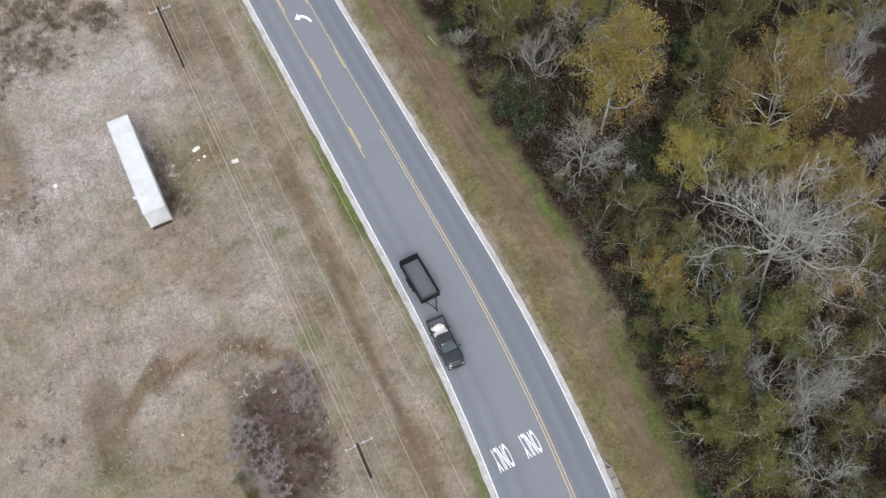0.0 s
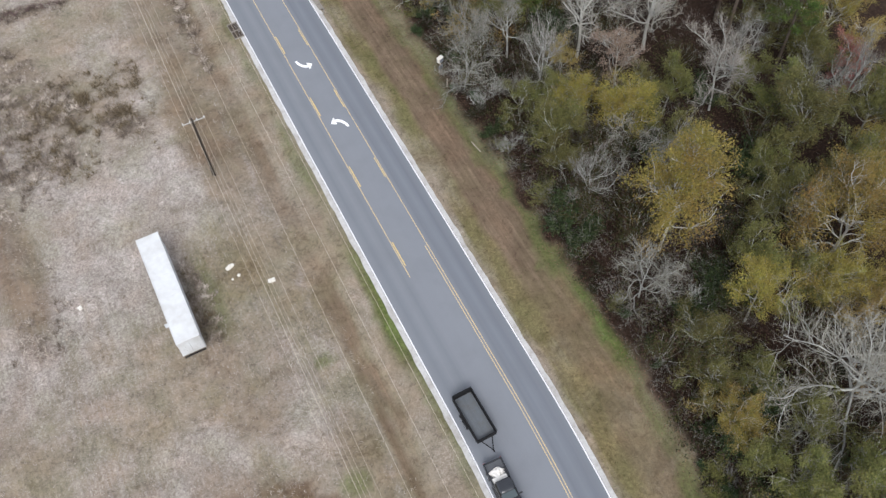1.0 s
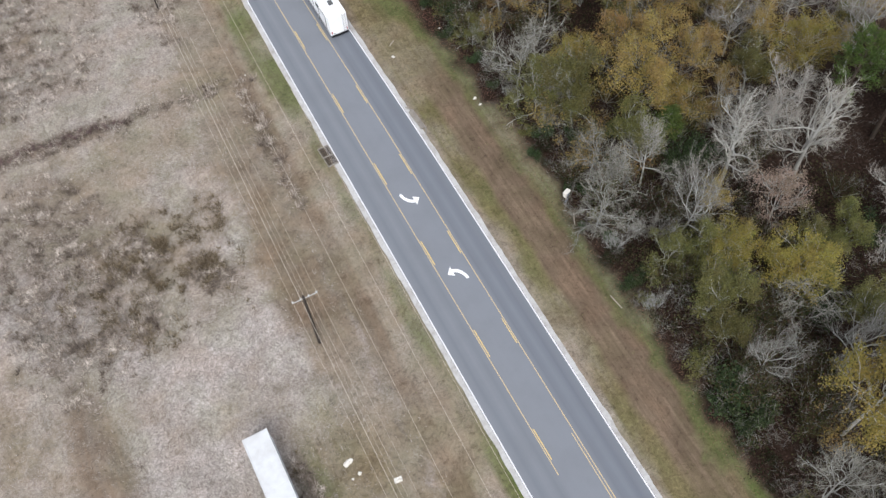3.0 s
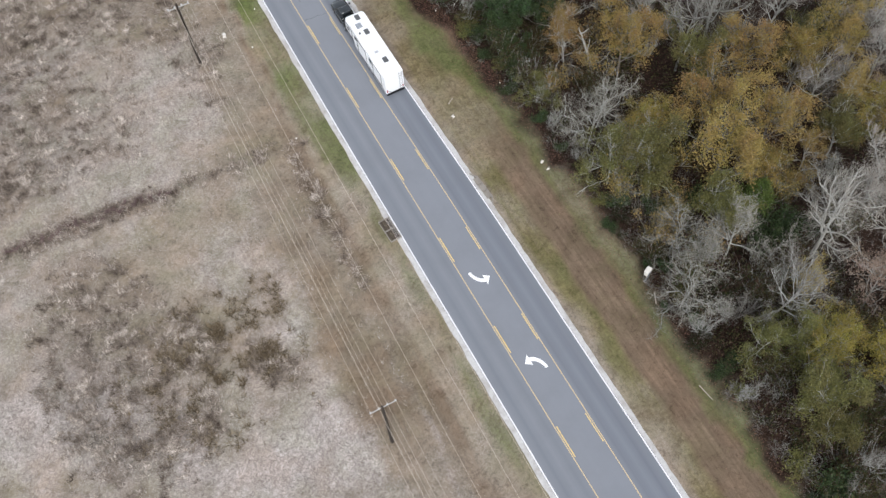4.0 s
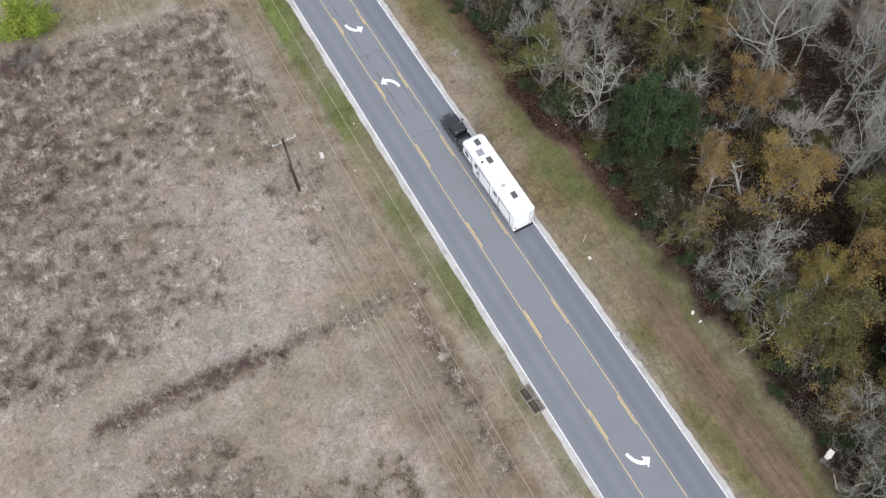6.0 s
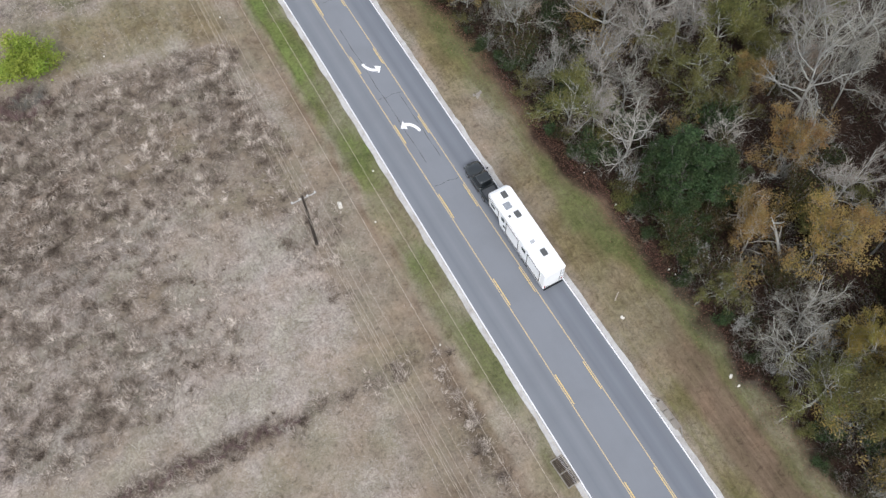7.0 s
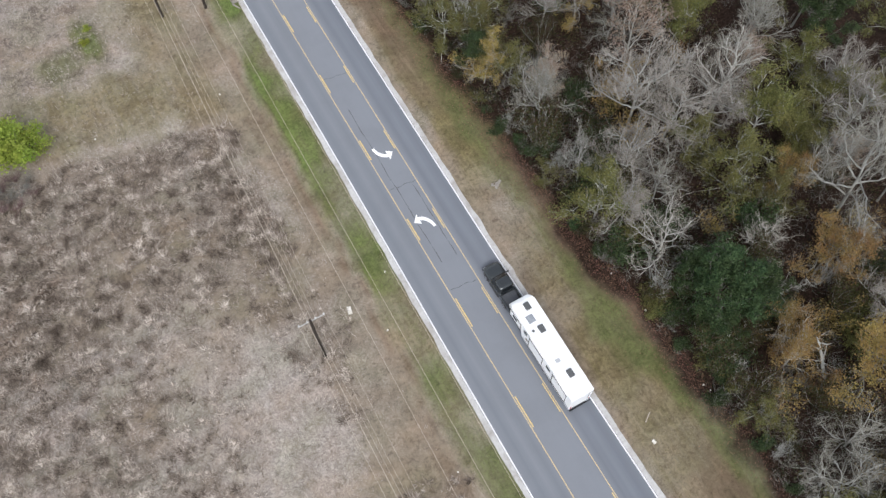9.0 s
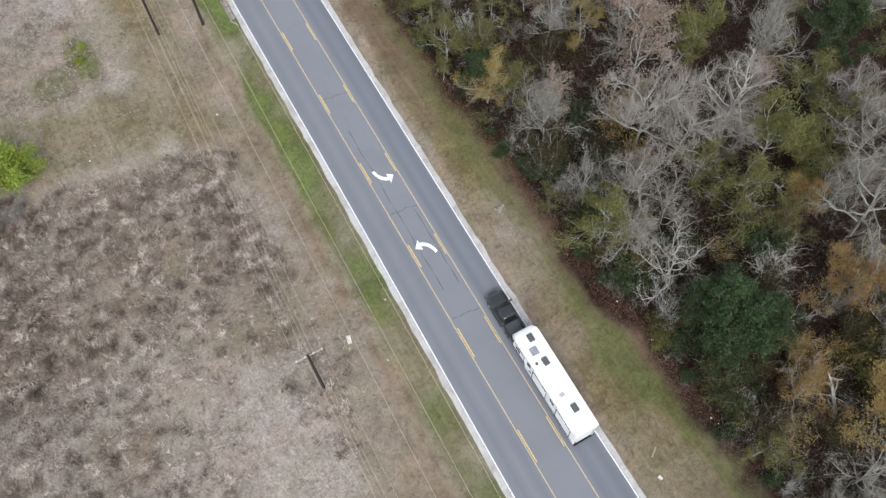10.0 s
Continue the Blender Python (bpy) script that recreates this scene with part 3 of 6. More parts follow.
    pale = max(pale, 0.6 * stripe(xs, -13.1, -12.4, 0.3) * (1 - ease(50, 62, y)), 0.5 * stripe(xs, 5.7, 7.4, 0.5) * (0.4 + w1) * (1 - ease(60, 70, y)))
    w3 = wobble(x, y, 0.035, 21.7)
    pale *= 1 - 0.55 * ease(0.02, 0.3, w3)
    pale = max(pale, 0.6 * blob(x + 6 * w1, y + 6 * w1, -25.5, 71, 6.5, 11), 0.5 * blob(x + 4 * w1, y, -25, 49, 5, 5))
    soil *= 1 - 0.8 * blob(x, y, -25.5, 71, 6.5, 11)
    soil = max(soil, (0.2 + 0.24 * (1 - ease(-8, 14, y))) * ease(0.0, 0.35, wobble(x, y, 0.05, 33.1)) * (1 - ease(60, 66, y)) * (1 - ease(-16, -13, xs)))
    olive = max(olive, 0.28 * ease(0.05, 0.35, wobble(x, y, 0.045, 44.9)) * (1 - ease(-14, -11, xs)) * (1 - ease(5, 30, y)))
    # litter zone under the trees; its colour carries their shade too
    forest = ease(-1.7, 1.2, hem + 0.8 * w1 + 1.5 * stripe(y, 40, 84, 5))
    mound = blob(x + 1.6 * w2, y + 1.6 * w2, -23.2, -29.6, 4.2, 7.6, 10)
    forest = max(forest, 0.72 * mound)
    brush *= 1 - mound
    return {"green": green, "olive": olive, "soil": soil, "brush": brush, "pale": pale, "forest": forest}


def spaced(lo, hi, step, far):
    mid = list(np.arange(lo, hi + 1e-6, step))
    out, d = [], step
    v = lo
    while v > -far:
        d *= 1.6
        v -= d
        out.insert(0, v)
    tail, d, v = [], step, hi
    while v < far:
        d *= 1.6
        v += d
        tail.append(v)
    return out + mid + tail


COVER = {}


def cover(key, x, y):
    """How much of one ground cover lies at a place of the near field, from the ground's own grid."""
    u, v = min(154.0, max(0.0, (x + 54) / 0.8)), min(286.0, max(0.0, (y + 80) / 0.8))
    i, j = int(u), int(v)
    a, b, g = u - i, v - j, COVER[key]
    return float((g[j, i] * (1 - a) + g[j, i + 1] * a) * (1 - b) + (g[j + 1, i] * (1 - a) + g[j + 1, i + 1] * a) * b)


def build_ground():
    xs, ys = spaced(-54, 70, 0.8, 2500), spaced(-80, 150, 0.8, 2500)
    verts, weights = [], []
    for y in ys:
        for x in xs:
            verts.append((x, y, land(x, y)))
            weights.append(zones(x, y))
    nx = len(xs)
    faces = [(j * nx + i, j * nx + i + 1, (j + 1) * nx + i + 1, (j + 1) * nx + i) for j in range(len(ys) - 1) for i in range(nx - 1)]
    ob = raw_part("ground", verts, faces, GROUND, smooth=True)
    i0, j0 = min(i for i, x in enumerate(xs) if x > -54.01), min(j for j, y in enumerate(ys) if y > -80.01)
    for key in weights[0]:
        COVER[key] = np.array([[weights[(j0 + j) * nx + i0 + i][key] for i in range(156)] for j in range(288)])
    for key in ("green", "olive", "soil", "brush", "pale", "forest"):
        at = ob.data.attributes.new(key, "FLOAT", "POINT")
        at.data.foreach_set("value", [min(1.0, max(0.0, w[key])) for w in weights])
    return tagged(ob, "dry winter field with grassy verges and forest floor", "ground", kind="structure")


def strip(name, x0, x1, y0, y1, z, material, step=2.0, thick=0.0, uv=False):
    """A band along the road between two lines, which are functions of y."""
    n = max(1, int(math.ceil((y1 - y0) / step)))
    verts, faces, uvs = [], [], []
    for i in range(n + 1):
        y = y0 + (y1 - y0) * i / n
        a, b = x0(y), x1(y)
        verts += [(a, y, z), (b, y, z)]
        uvs += [(a - shift(y), y), (b - shift(y), y)]
    for i in range(n):
        faces.append((2 * i, 2 * i + 1, 2 * i + 3, 2 * i + 2))
    if thick:
        k = len(verts)
        verts += [(x, y, z - thick) for x, y, z in verts]
        uvs += uvs
        for i in range(n):
            faces.append((2 * i, 2 * i + 2, k + 2 * i + 2, k + 2 * i))
            faces.append((2 * i + 1, k + 2 * i + 1, k + 2 * i + 3, 2 * i + 3))
        faces += [(0, k, k + 1, 1), (2 * n, 2 * n + 1, k + 2 * n + 1, k + 2 * n)]
    ob = raw_part(name, verts, faces, material)
    if uv:
        layer = ob.data.uv_layers.new(name="lane")
        for loop in ob.data.loops:
            layer.data[loop.index].uv = uvs[loop.vertex_index]
    return ob


def line(name, at, width, y0, y1, material, z=0.006, label="", offset=0.0, parent=None, category="road marking"):
    ob = strip(name, lambda y: at(y) + offset - width / 2, lambda y: at(y) + offset + width / 2, y0, y1, z, material)
    if parent:
        ob.parent = parent
        return ob
    return tagged(ob, label, category, kind="structure")


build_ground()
ROAD_A, ROAD_B = -420.0, 900.0
tagged(strip("road", lambda y: left_white(y) - 0.1, lambda y: right_white(y) + 0.1, ROAD_A, ROAD_B, 0.0, ASPHALT, thick=0.2, uv=True),
       "worn grey asphalt road with three lanes", "road", kind="structure")
tagged(strip("shoulder_left", left_edge, lambda y: left_white(y) - 0.1, ROAD_A, ROAD_B, -0.004, SHOULDER, step=0.9, thick=0.16),
       "narrow shoulder of pale packed gravel beside the road", "shoulder", kind="structure")
tagged(strip("shoulder_right", lambda y: right_white(y) + 0.1, right_edge, ROAD_A, ROAD_B, -0.004, SHOULDER, step=0.9, thick=0.16),
       "narrow shoulder of pale packed gravel beside the road", "shoulder", kind="structure")
line("edge_line_left", left_white, 0.13, ROAD_A, ROAD_B, WHITE_LINE, label="solid white edge line painted on the asphalt")
line("edge_line_right", right_white, 0.13, ROAD_A, ROAD_B, WHITE_LINE, label="solid white edge line painted on the asphalt")
line("yellow_line_left", left_yellow, 0.09, -2.0, ROAD_B, YELLOW_LINE, label="thin solid yellow turn lane line")
line("yellow_line_right", right_yellow, 0.09, ROAD_A, ROAD_B, YELLOW_LINE, label="thin solid yellow turn lane line")
line("yellow_line_double", right_yellow, 0.09, ROAD_A, 1.0, YELLOW_LINE, offset=-0.3, label="second line of the double yellow centre line")
for dash in (-0.4, 12.0, 24.5, 36.8, 49.1, 61.3, 73.2, 84.4, 95.8, 106.1, 116.2, 126.3, 136.4):
    dash_end = dash + (3.5 if dash < 80 else 2.9)
    line("yellow_dash", left_yellow, 0.12, dash, dash_end, YELLOW_DASH, offset=0.2, label="short yellow dash along the turn lane")
    if dash > 0:
        line("yellow_dash", right_yellow, 0.1, dash, dash_end - 0.2, YELLOW_DASH, offset=-0.18, label="short yellow dash along the turn lane")


def turn_arrow(x, y, turn):
    """A curved turn arrow: the shaft rises from the right and bends to the left into a broad head."""
    pts = []
    for i in range(13):
        a = radians(8 + 74 * i / 12)
        pts.append((-0.65 + 1.45 * math.cos(a), -1.25 + 2.05 * math.sin(a)))
    verts, faces = [], []
    for i, (px, py) in enumerate(pts):
        q = pts[min(i + 1, 12)]
        o = pts[max(i - 1, 0)]
        d = Vector((q[0] - o[0], q[1] - o[1])).normalized()
        w = 0.17 + 0.07 * i / 12
        verts += [(px - d.y * w, py + d.x * w, 0), (px + d.y * w, py - d.x * w, 0)]
    faces = [(2 * i, 2 * i + 1, 2 * i + 3, 2 * i + 2) for i in range(12)]
    k = len(verts)
    verts += [(-0.42, 1.45, 0), (-0.42, 0.05, 0), (-1.15, 0.55, 0)]
    faces.append((k, k + 2, k + 1))
    ob = raw_part("turn_arrow", verts, faces, ARROW_PAINT)
    ob.matrix_basis = pose(x, y, 0.008, 0, 0, turn) @ Matrix.Diagonal((0.93, 0.92, 1, 1))
    return tagged(ob, "curved white turn arrow painted in the middle lane", "road marking", "turn arrows", "structure")


turn_arrow(0.1, 22.2, 0)
turn_arrow(-0.15, 33.9, 180)
turn_arrow(-0.12, 86.0, 0)
turn_arrow(-0.12, 96.1, 180)


def lane_word(text, x, y):
    cu = bpy.data.curves.new("lane_word", "FONT")
    cu.body, cu.size, cu.align_x, cu.align_y = text, 1.0, "CENTER", "CENTER"
    cu.offset = 0.012
    tmp = new("lane_word_source", cu)
    me = bpy.data.meshes.new_from_object(tmp.evaluated_get(bpy.context.evaluated_depsgraph_get()))
    bpy.data.objects.remove(tmp)
    me.materials.clear()
    me.materials.append(ARROW_PAINT)
    ob = new("lane_word", me)
    ob.matrix_basis = pose(x, y, 0.008, 0, 0, 180) @ Matrix.Diagonal((0.64, 3.55, 1, 1))
    return tagged(ob, "white word painted across the asphalt lane", "road marking", "lane words", "structure")


lane_word("ONLY", -4.5 + 0.0, -41.1)
lane_word("ONLY", -1.4, -41.1)


def crack(points, width):
    verts, faces = [], []
    for i, (px, py) in enumerate(points):
        q, o = points[min(i + 1, len(points) - 1)], points[max(i - 1, 0)]
        d = Vector((q[0] - o[0], q[1] - o[1])).normalized()
        w = width / 2 * (0.6 + 0.4 * math.sin(i * 2.3))
        verts += [(px - d.y * w, py + d.x * w, 0.005), (px + d.y * w, py - d.x * w, 0.005)]
    faces = [(2 * i, 2 * i + 1, 2 * i + 3, 2 * i + 2) for i in range(len(points) - 1)]
    return tagged(raw_part("road_crack", verts, faces, CRACK), "dark sealed crack in the asphalt", "crack", "road cracks", "structure")


crack_rng = random.Random(4)
for cy in (91.4, 77.8, 108.1):
    crack([(-1.6 + 0.3 * i, cy + 0.05 * math.sin(i * 1.3) - 0.03 * i + crack_rng.uniform(-0.06, 0.06)) for i in range(11)], 0.085)
crack([(-0.85 - 0.02 * (i % 3) + 0.05 * math.sin(i), 81 + i * 1.1) for i in range(21)], 0.1)
crack([(0.96 + 0.03 * math.sin(i * 1.7), 81 + i * 0.98) for i in range(11)], 0.1)


# ---------- drains and headwalls beside the road ----------
def grate_drain(x, y, turn=0):
    """A double grate in a concrete frame."""
    m = pose(x, y, -0.02, 0, 0, turn)
    e = thing("storm_drain", m, "rusty double storm drain grate in a concrete frame beside the road", "drain")
    one_box("drain_floor", (0, 0, -0.25), (1.2, 2.9, 0.06), DARK_HOLE, e)
    for s in (-1, 1):
        one_box("frame_side", (s * 0.64, 0, 0.0), (0.08, 3.05, 0.3), CONCRETE, e, 0.02)
        one_box("frame_end", (0, s * 1.48, 0.0), (1.2, 0.09, 0.3), CONCRETE, e, 0.02)
    one_box("frame_bar", (0, 0, 0.0), (1.2, 0.1, 0.28), CONCRETE, e, 0.02)
    for s in (-1, 1):
        bm = bmesh.new()
        for i in range(9):
            box(bm, (0, s * 0.74 + (i - 4) * 0.14, 0.06), (1.18, 0.05, 0.06))
        for i in (-1, 0, 1):
            box(bm, (i * 0.4, s * 0.74, 0.055), (0.05, 1.3, 0.05))
        mesh_part("grate", bm, GRATE, e, "rusty iron grate")
    return e


def kerb_inlet(x, y, turn=0):
    """A long concrete inlet box with a dark mouth towards the road and broken wing walls."""
    e = thing("kerb_inlet", pose(x, y, -0.1, 0, 0, turn), "weathered concrete kerb inlet with a dark mouth beside the road", "drain")
    one_box("floor_slab", (0.1, 0, -0.2), (0.9, 3.2, 0.08), DARK_HOLE, e)
    one_box("back_wall", (0.5, 0, 0.1), (0.16, 3.4, 0.5), CONCRETE, e, 0.03)
    for i, w in ((-1, 1.0), (0, 1.0), (1, 1.0)):
        one_box("cover_slab", (0.2, i * 1.08, 0.3), (0.62, w, 0.1), CONCRETE, e, 0.02)
    one_box("wing_wall", (0.3, 2.0, 0.06), (0.14, 1.2, 0.36), CONCRETE, e, 0.03, turn=pose(0, 0, 0, 0, 0, 28))
    one_box("wing_wall", (0.3, -2.0, 0.06), (0.14, 1.2, 0.36), CONCRETE, e, 0.03, turn=pose(0, 0, 0, 0, 0, -28))
    return e


grate_drain(-6.0, 43.95, 3)
kerb_inlet(5.55, 43.6, 3)
kerb_inlet(3.75, -48.4, -7)
kerb_inlet(-5.75, 125.2, 180)


# ---------- vehicles ----------
def wheel(parent, x, y, r=0.38, w=0.26):
    bm = bmesh.new()
    rod(bm, (x - w / 2, y, r), (x + w / 2, y, r), r, sides=24)
    bmesh.ops.bevel(bm, geom=[e for e in bm.edges if abs(e.verts[0].co.x - e.verts[1].co.x) < 1e-4], offset=0.05, segments=2, affect="EDGES")
    t = mesh_part("wheel", bm, BLACK_TRIM, parent, "black rubber tyre")
    s = 1 if x > 0 else -1
    one_rod("rim", (x + s * (w / 2 - 0.05), y, r), (x + s * (w / 2 + 0.012), y, r), r * 0.58, RIM, t, r1=r * 0.5, sides=18)


def loft(name, rings, material, parent, label="", power=5.0, steps=28):
    """A rounded hull through rings (centre, half width, half length or height); the plane of a ring is set by its axes."""
    verts, faces = [], []
    for c, u, v in rings:
        for k in range(steps):
            a = 2 * math.pi * k / steps
            ca, sa = math.cos(a), math.sin(a)
            f = (abs(ca) ** power + abs(sa) ** power) ** (-1 / power)
            p = Vector(c) + Vector(u) * (ca * f) + Vector(v) * (sa * f)
            verts.append(tuple(p))
    n = len(rings)
    for i in range(n - 1):
        for k in range(steps):
            k2 = (k + 1) % steps
            faces.append((i * steps + k, i * steps + k2, (i + 1) * steps + k2, (i + 1) * steps + k))
    faces.append(tuple(range(steps))[::-1])
    faces.append(tuple((n - 1) * steps + k for k in range(steps)))
    ob = raw_part(name, verts, faces, material, parent, label, smooth=True)
    return ob


def pane(name, corners, parent, label, glass, thick=0.025):
    g = raw_part(name, corners, [(0, 1, 2, 3)], glass, parent, label)
    sol = g.modifiers.new("solid", "SOLIDIFY")
    sol.thickness, sol.offset = thick, 0.0
    return g


def pickup(m, paint, label, glass):
    """A crew-cab pickup, 6 m long, its nose towards +y, the ground under its middle at the origin."""
    e = thing("pickup_truck", m, label, "pickup truck")
    # front body: upright rings from the bed to the rounded nose
    rows = [(-0.84, 0.98, 1.12, 0.44), (-0.4, 1.0, 1.14, 0.42), (0.9, 1.0, 1.15, 0.42), (1.5, 1.0, 1.16, 0.42), (2.2, 0.985, 1.12, 0.42), (2.55, 0.94, 1.06, 0.44), (2.8, 0.85, 0.97, 0.48), (2.93, 0.72, 0.86, 0.54)]
    loft("body", [((0, y, (t + b) / 2), (w, 0, 0), (0, 0, (t - b) / 2)) for y, w, t, b in rows], paint, e, "glossy dark painted body", 6.0)
    loft("hood", [((0, y, z), (w, 0, 0), (0, 0, 0.09)) for y, w, z in ((1.1, 0.8, 1.14), (1.5, 0.8, 1.145), (2.1, 0.77, 1.115), (2.45, 0.7, 1.06), (2.68, 0.58, 0.99))], paint, e, power=3.5)
    one_box("cowl", (0, 1.36, 1.17), (1.5, 0.22, 0.05), BLACK_TRIM, e, 0.02, "black plastic cowl")
    # cab: level rings that draw in towards the roof
    def front(z):
        return 1.42 - 1.18 * (z - 1.12)
    def back(z):
        return -0.82 + 0.28 * (z - 1.12)
    levels = [(1.08, 0.95), (1.3, 0.915), (1.55, 0.86), (1.78, 0.805)]
    rings = [((0, (front(z) + back(z)) / 2, z), (w, 0, 0), (0, (front(z) - back(z)) / 2, 0)) for z, w in levels]
    rings += [((0, 0.005, 1.87), (0.76, 0, 0), (0, 0.6, 0)), ((0, 0.0, 1.915), (0.66, 0, 0), (0, 0.5, 0)), ((0, 0.0, 1.935), (0.45, 0, 0), (0, 0.34, 0))]
    loft("cab", rings, paint, e, power=7.0)
    pane("windscreen", [(-0.78, front(1.26) + 0.012, 1.26), (0.78, front(1.26) + 0.012, 1.26), (0.68, front(1.76) + 0.012, 1.76), (-0.68, front(1.76) + 0.012, 1.76)], e, "tinted windscreen glass", glass)
    pane("rear_window", [(-0.7, back(1.32) - 0.01, 1.32), (-0.62, back(1.72) - 0.01, 1.72), (0.62, back(1.72) - 0.01, 1.72), (0.7, back(1.32) - 0.01, 1.32)], e, "tinted rear window glass", DARK_GLASS)
    for s in (-1, 1):
        for y0, y1 in ((-0.6, 0.12), (0.22, 1.02)):
            top = y1 - 0.42 if y1 > 0.5 else y1
            pane("side_window", [(s * 0.925, y0, 1.3), (s * 0.925, y1, 1.3), (s * 0.825, top, 1.74), (s * 0.825, y0 + 0.06, 1.74)], e, "tinted side window glass", DARK_GLASS)
        one_box("mirror", (s * 1.14, 1.12, 1.34), (0.3, 0.12, 0.24), BLACK_TRIM, e, 0.03)
        one_box("headlight", (s * 0.7, 2.84, 0.8), (0.3, 0.14, 0.16), LAMP_CLEAR, e, 0.04, turn=pose(0, 0, 0, 0, 0, -s * 24))
        one_box("tail_light", (s * 0.92, -2.94, 0.95), (0.14, 0.06, 0.32), LAMP_RED, e, 0.02)
        one_box("running_board", (s * 1.0, 0.25, 0.42), (0.16, 1.9, 0.06), BLACK_TRIM, e, 0.02)
        one_box("bed_side", (s * 0.93, -1.88, 0.8), (0.13, 2.12, 0.68), paint, e, 0.04)
        for y in (1.92, -1.75):
            one_box("fender_flare", (s * 1.0, y, 0.88), (0.1, 0.98, 0.14), BLACK_TRIM, e, 0.03)
            wheel(e, s * 0.9, y, 0.42)
    one_box("tailgate", (0, -2.91, 0.82), (1.72, 0.09, 0.6), paint, e, 0.03)
    one_box("bed_floor", (0, -1.86, 0.64), (1.76, 2.05, 0.1), BED_LINER, e, 0.01, "worn grey bed liner")
    for i in range(6):
        one_box("bed_rib", (-0.65 + i * 0.26, -1.86, 0.7), (0.12, 1.95, 0.03), BED_LINER, e, 0.01)
    loft("front_bumper", [((x, 2.98 - 0.16 * abs(x) ** 2, 0.58), (0, 0.1, 0), (0, 0, 0.12)) for x in (-0.95, -0.7, -0.35, 0.0, 0.35, 0.7, 0.95)], paint, e, "", 4.0, 12)
    one_box("rear_bumper", (0, -3.02, 0.58), (1.86, 0.16, 0.18), CHROME, e, 0.04)
    one_box("grille", (0, 2.93, 0.8), (1.0, 0.06, 0.22), BLACK_TRIM, e, 0.02)
    one_box("number_plate", (0, -3.11, 0.6), (0.3, 0.02, 0.14), LAMP_CLEAR, e)
    return e


def fifth_wheel(m):
    """A fifth-wheel caravan: origin under the middle of its tail, nose towards +y."""
    e = thing("travel_trailer", m, "long white fifth-wheel caravan with three dark roof vents", "caravan")
    L, W, H = 11.7, 2.5, 3.72
    hw = W / 2
    bm = bmesh.new()
    side = [(0, 0.62), (0, H - 0.06), (0.1, H), (L - 0.75, H), (L - 0.3, H - 0.3), (L, H - 1.1), (L - 0.12, 1.9), (8.95, 1.72), (8.75, 0.66)]
    a = [bm.verts.new((-hw, y, z)) for y, z in side]
    b = [bm.verts.new((hw, y, z)) for y, z in side]
    n = len(side)
    bm.faces.new(a[::-1])
    bm.faces.new(b)
    for i in range(n):
        bm.faces.new((a[i], a[(i + 1) % n], b[(i + 1) % n], b[i]))
    bmesh.ops.recalc_face_normals(bm, faces=bm.faces)
    for v in bm.verts:
        if v.co.y > L - 0.5:
            v.co.x *= 0.8
    bmesh.ops.bevel(bm, geom=list(bm.edges), offset=0.05, segments=2, affect="EDGES")
    mesh_part("body", bm, RV_WHITE, e)
    one_box("roof", (0, 5.4, H + 0.012), (W - 0.14, 10.6, 0.045), RV_ROOF, e, 0.02, "white rubber roof membrane")
    for y in (10.25, 7.55, 2.4):
        v = one_box("roof_vent", (0.12, y, H + 0.12), (0.62, 0.86, 0.2), VENT_PLASTIC, e, 0.09, "smoked plastic roof vent cover")
        one_box("vent_flange", (0.12, y, H + 0.042), (0.78, 1.02, 0.025), RV_ROOF, v, 0.01)
    one_box("skylight", (-0.28, 8.95, H + 0.06), (0.78, 0.86, 0.08), SKYLIGHT, e, 0.03, "grey plastic skylight")
    one_rod("pipe_vent", (-0.72, 7.75, H + 0.02), (-0.72, 7.75, H + 0.14), 0.16, VENT_PLASTIC, e, r1=0.12, sides=16)
    one_box("roof_hatch", (-0.25, 4.05, H + 0.05), (0.5, 0.4, 0.04), RV_GREY, e, 0.015, "small pale hatch")
    for sy in (0.9, 5.8, 10.8):
        one_box("roof_seam", (0, sy, H + 0.04), (W - 0.16, 0.06, 0.012), RV_ROOF, e)
    # slide-outs on the near side, each with a black gasket
    for k, (y0, y1, z0, z1, out) in enumerate(((8.95, 10.95, 2.05, 3.45, 0.1), (4.95, 7.35, 1.25, 3.5, 0.12), (0.75, 3.15, 1.35, 3.5, 0.12))):
        yc, zc, dy, dz = (y0 + y1) / 2, (z0 + z1) / 2, y1 - y0, z1 - z0
        s = one_box("slide_out", (-hw - out / 2 + 0.02, yc, zc), (out, dy, dz), RV_WHITE, e, 0.02)
        for yy in (y0, y1):
            one_box("gasket", (-hw - out - 0.005, yy, zc), (0.05, 0.07, dz + 0.1), BLACK_TRIM, s, 0.01, "black rubber gasket")
        for zz in (z0, z1):
            one_box("gasket", (-hw - out - 0.005, yc, zz), (0.05, dy, 0.07), BLACK_TRIM, s, 0.01, "black rubber gasket")
        if k == 0:
            one_box("window", (-hw - out - 0.012, yc + 0.1, 2.8), (0.03, 0.75, 0.5), GLASS, s, 0.01, "dark tinted window")
    one_box("window", (-hw - 0.012, 8.2, 2.75), (0.04, 0.55, 0.6), GLASS, e, 0.01, "dark tinted window")
    one_box("window", (-hw - 0.012, 7.85, 1.75), (0.04, 0.4, 0.35), GLASS, e, 0.01, "dark tinted window")
    one_box("window", (-hw - 0.012, 4.05, 2.75), (0.04, 0.7, 0.5), GLASS, e, 0.01, "dark tinted window")
    one_box("window", (hw + 0.012, 4.4, 2.6), (0.04, 1.0, 0.55), GLASS, e, 0.01, "dark tinted window")
    one_box("entry_door", (hw + 0.012, 6.6, 1.75), (0.04, 0.72, 1.95), RV_WHITE, e, 0.01)
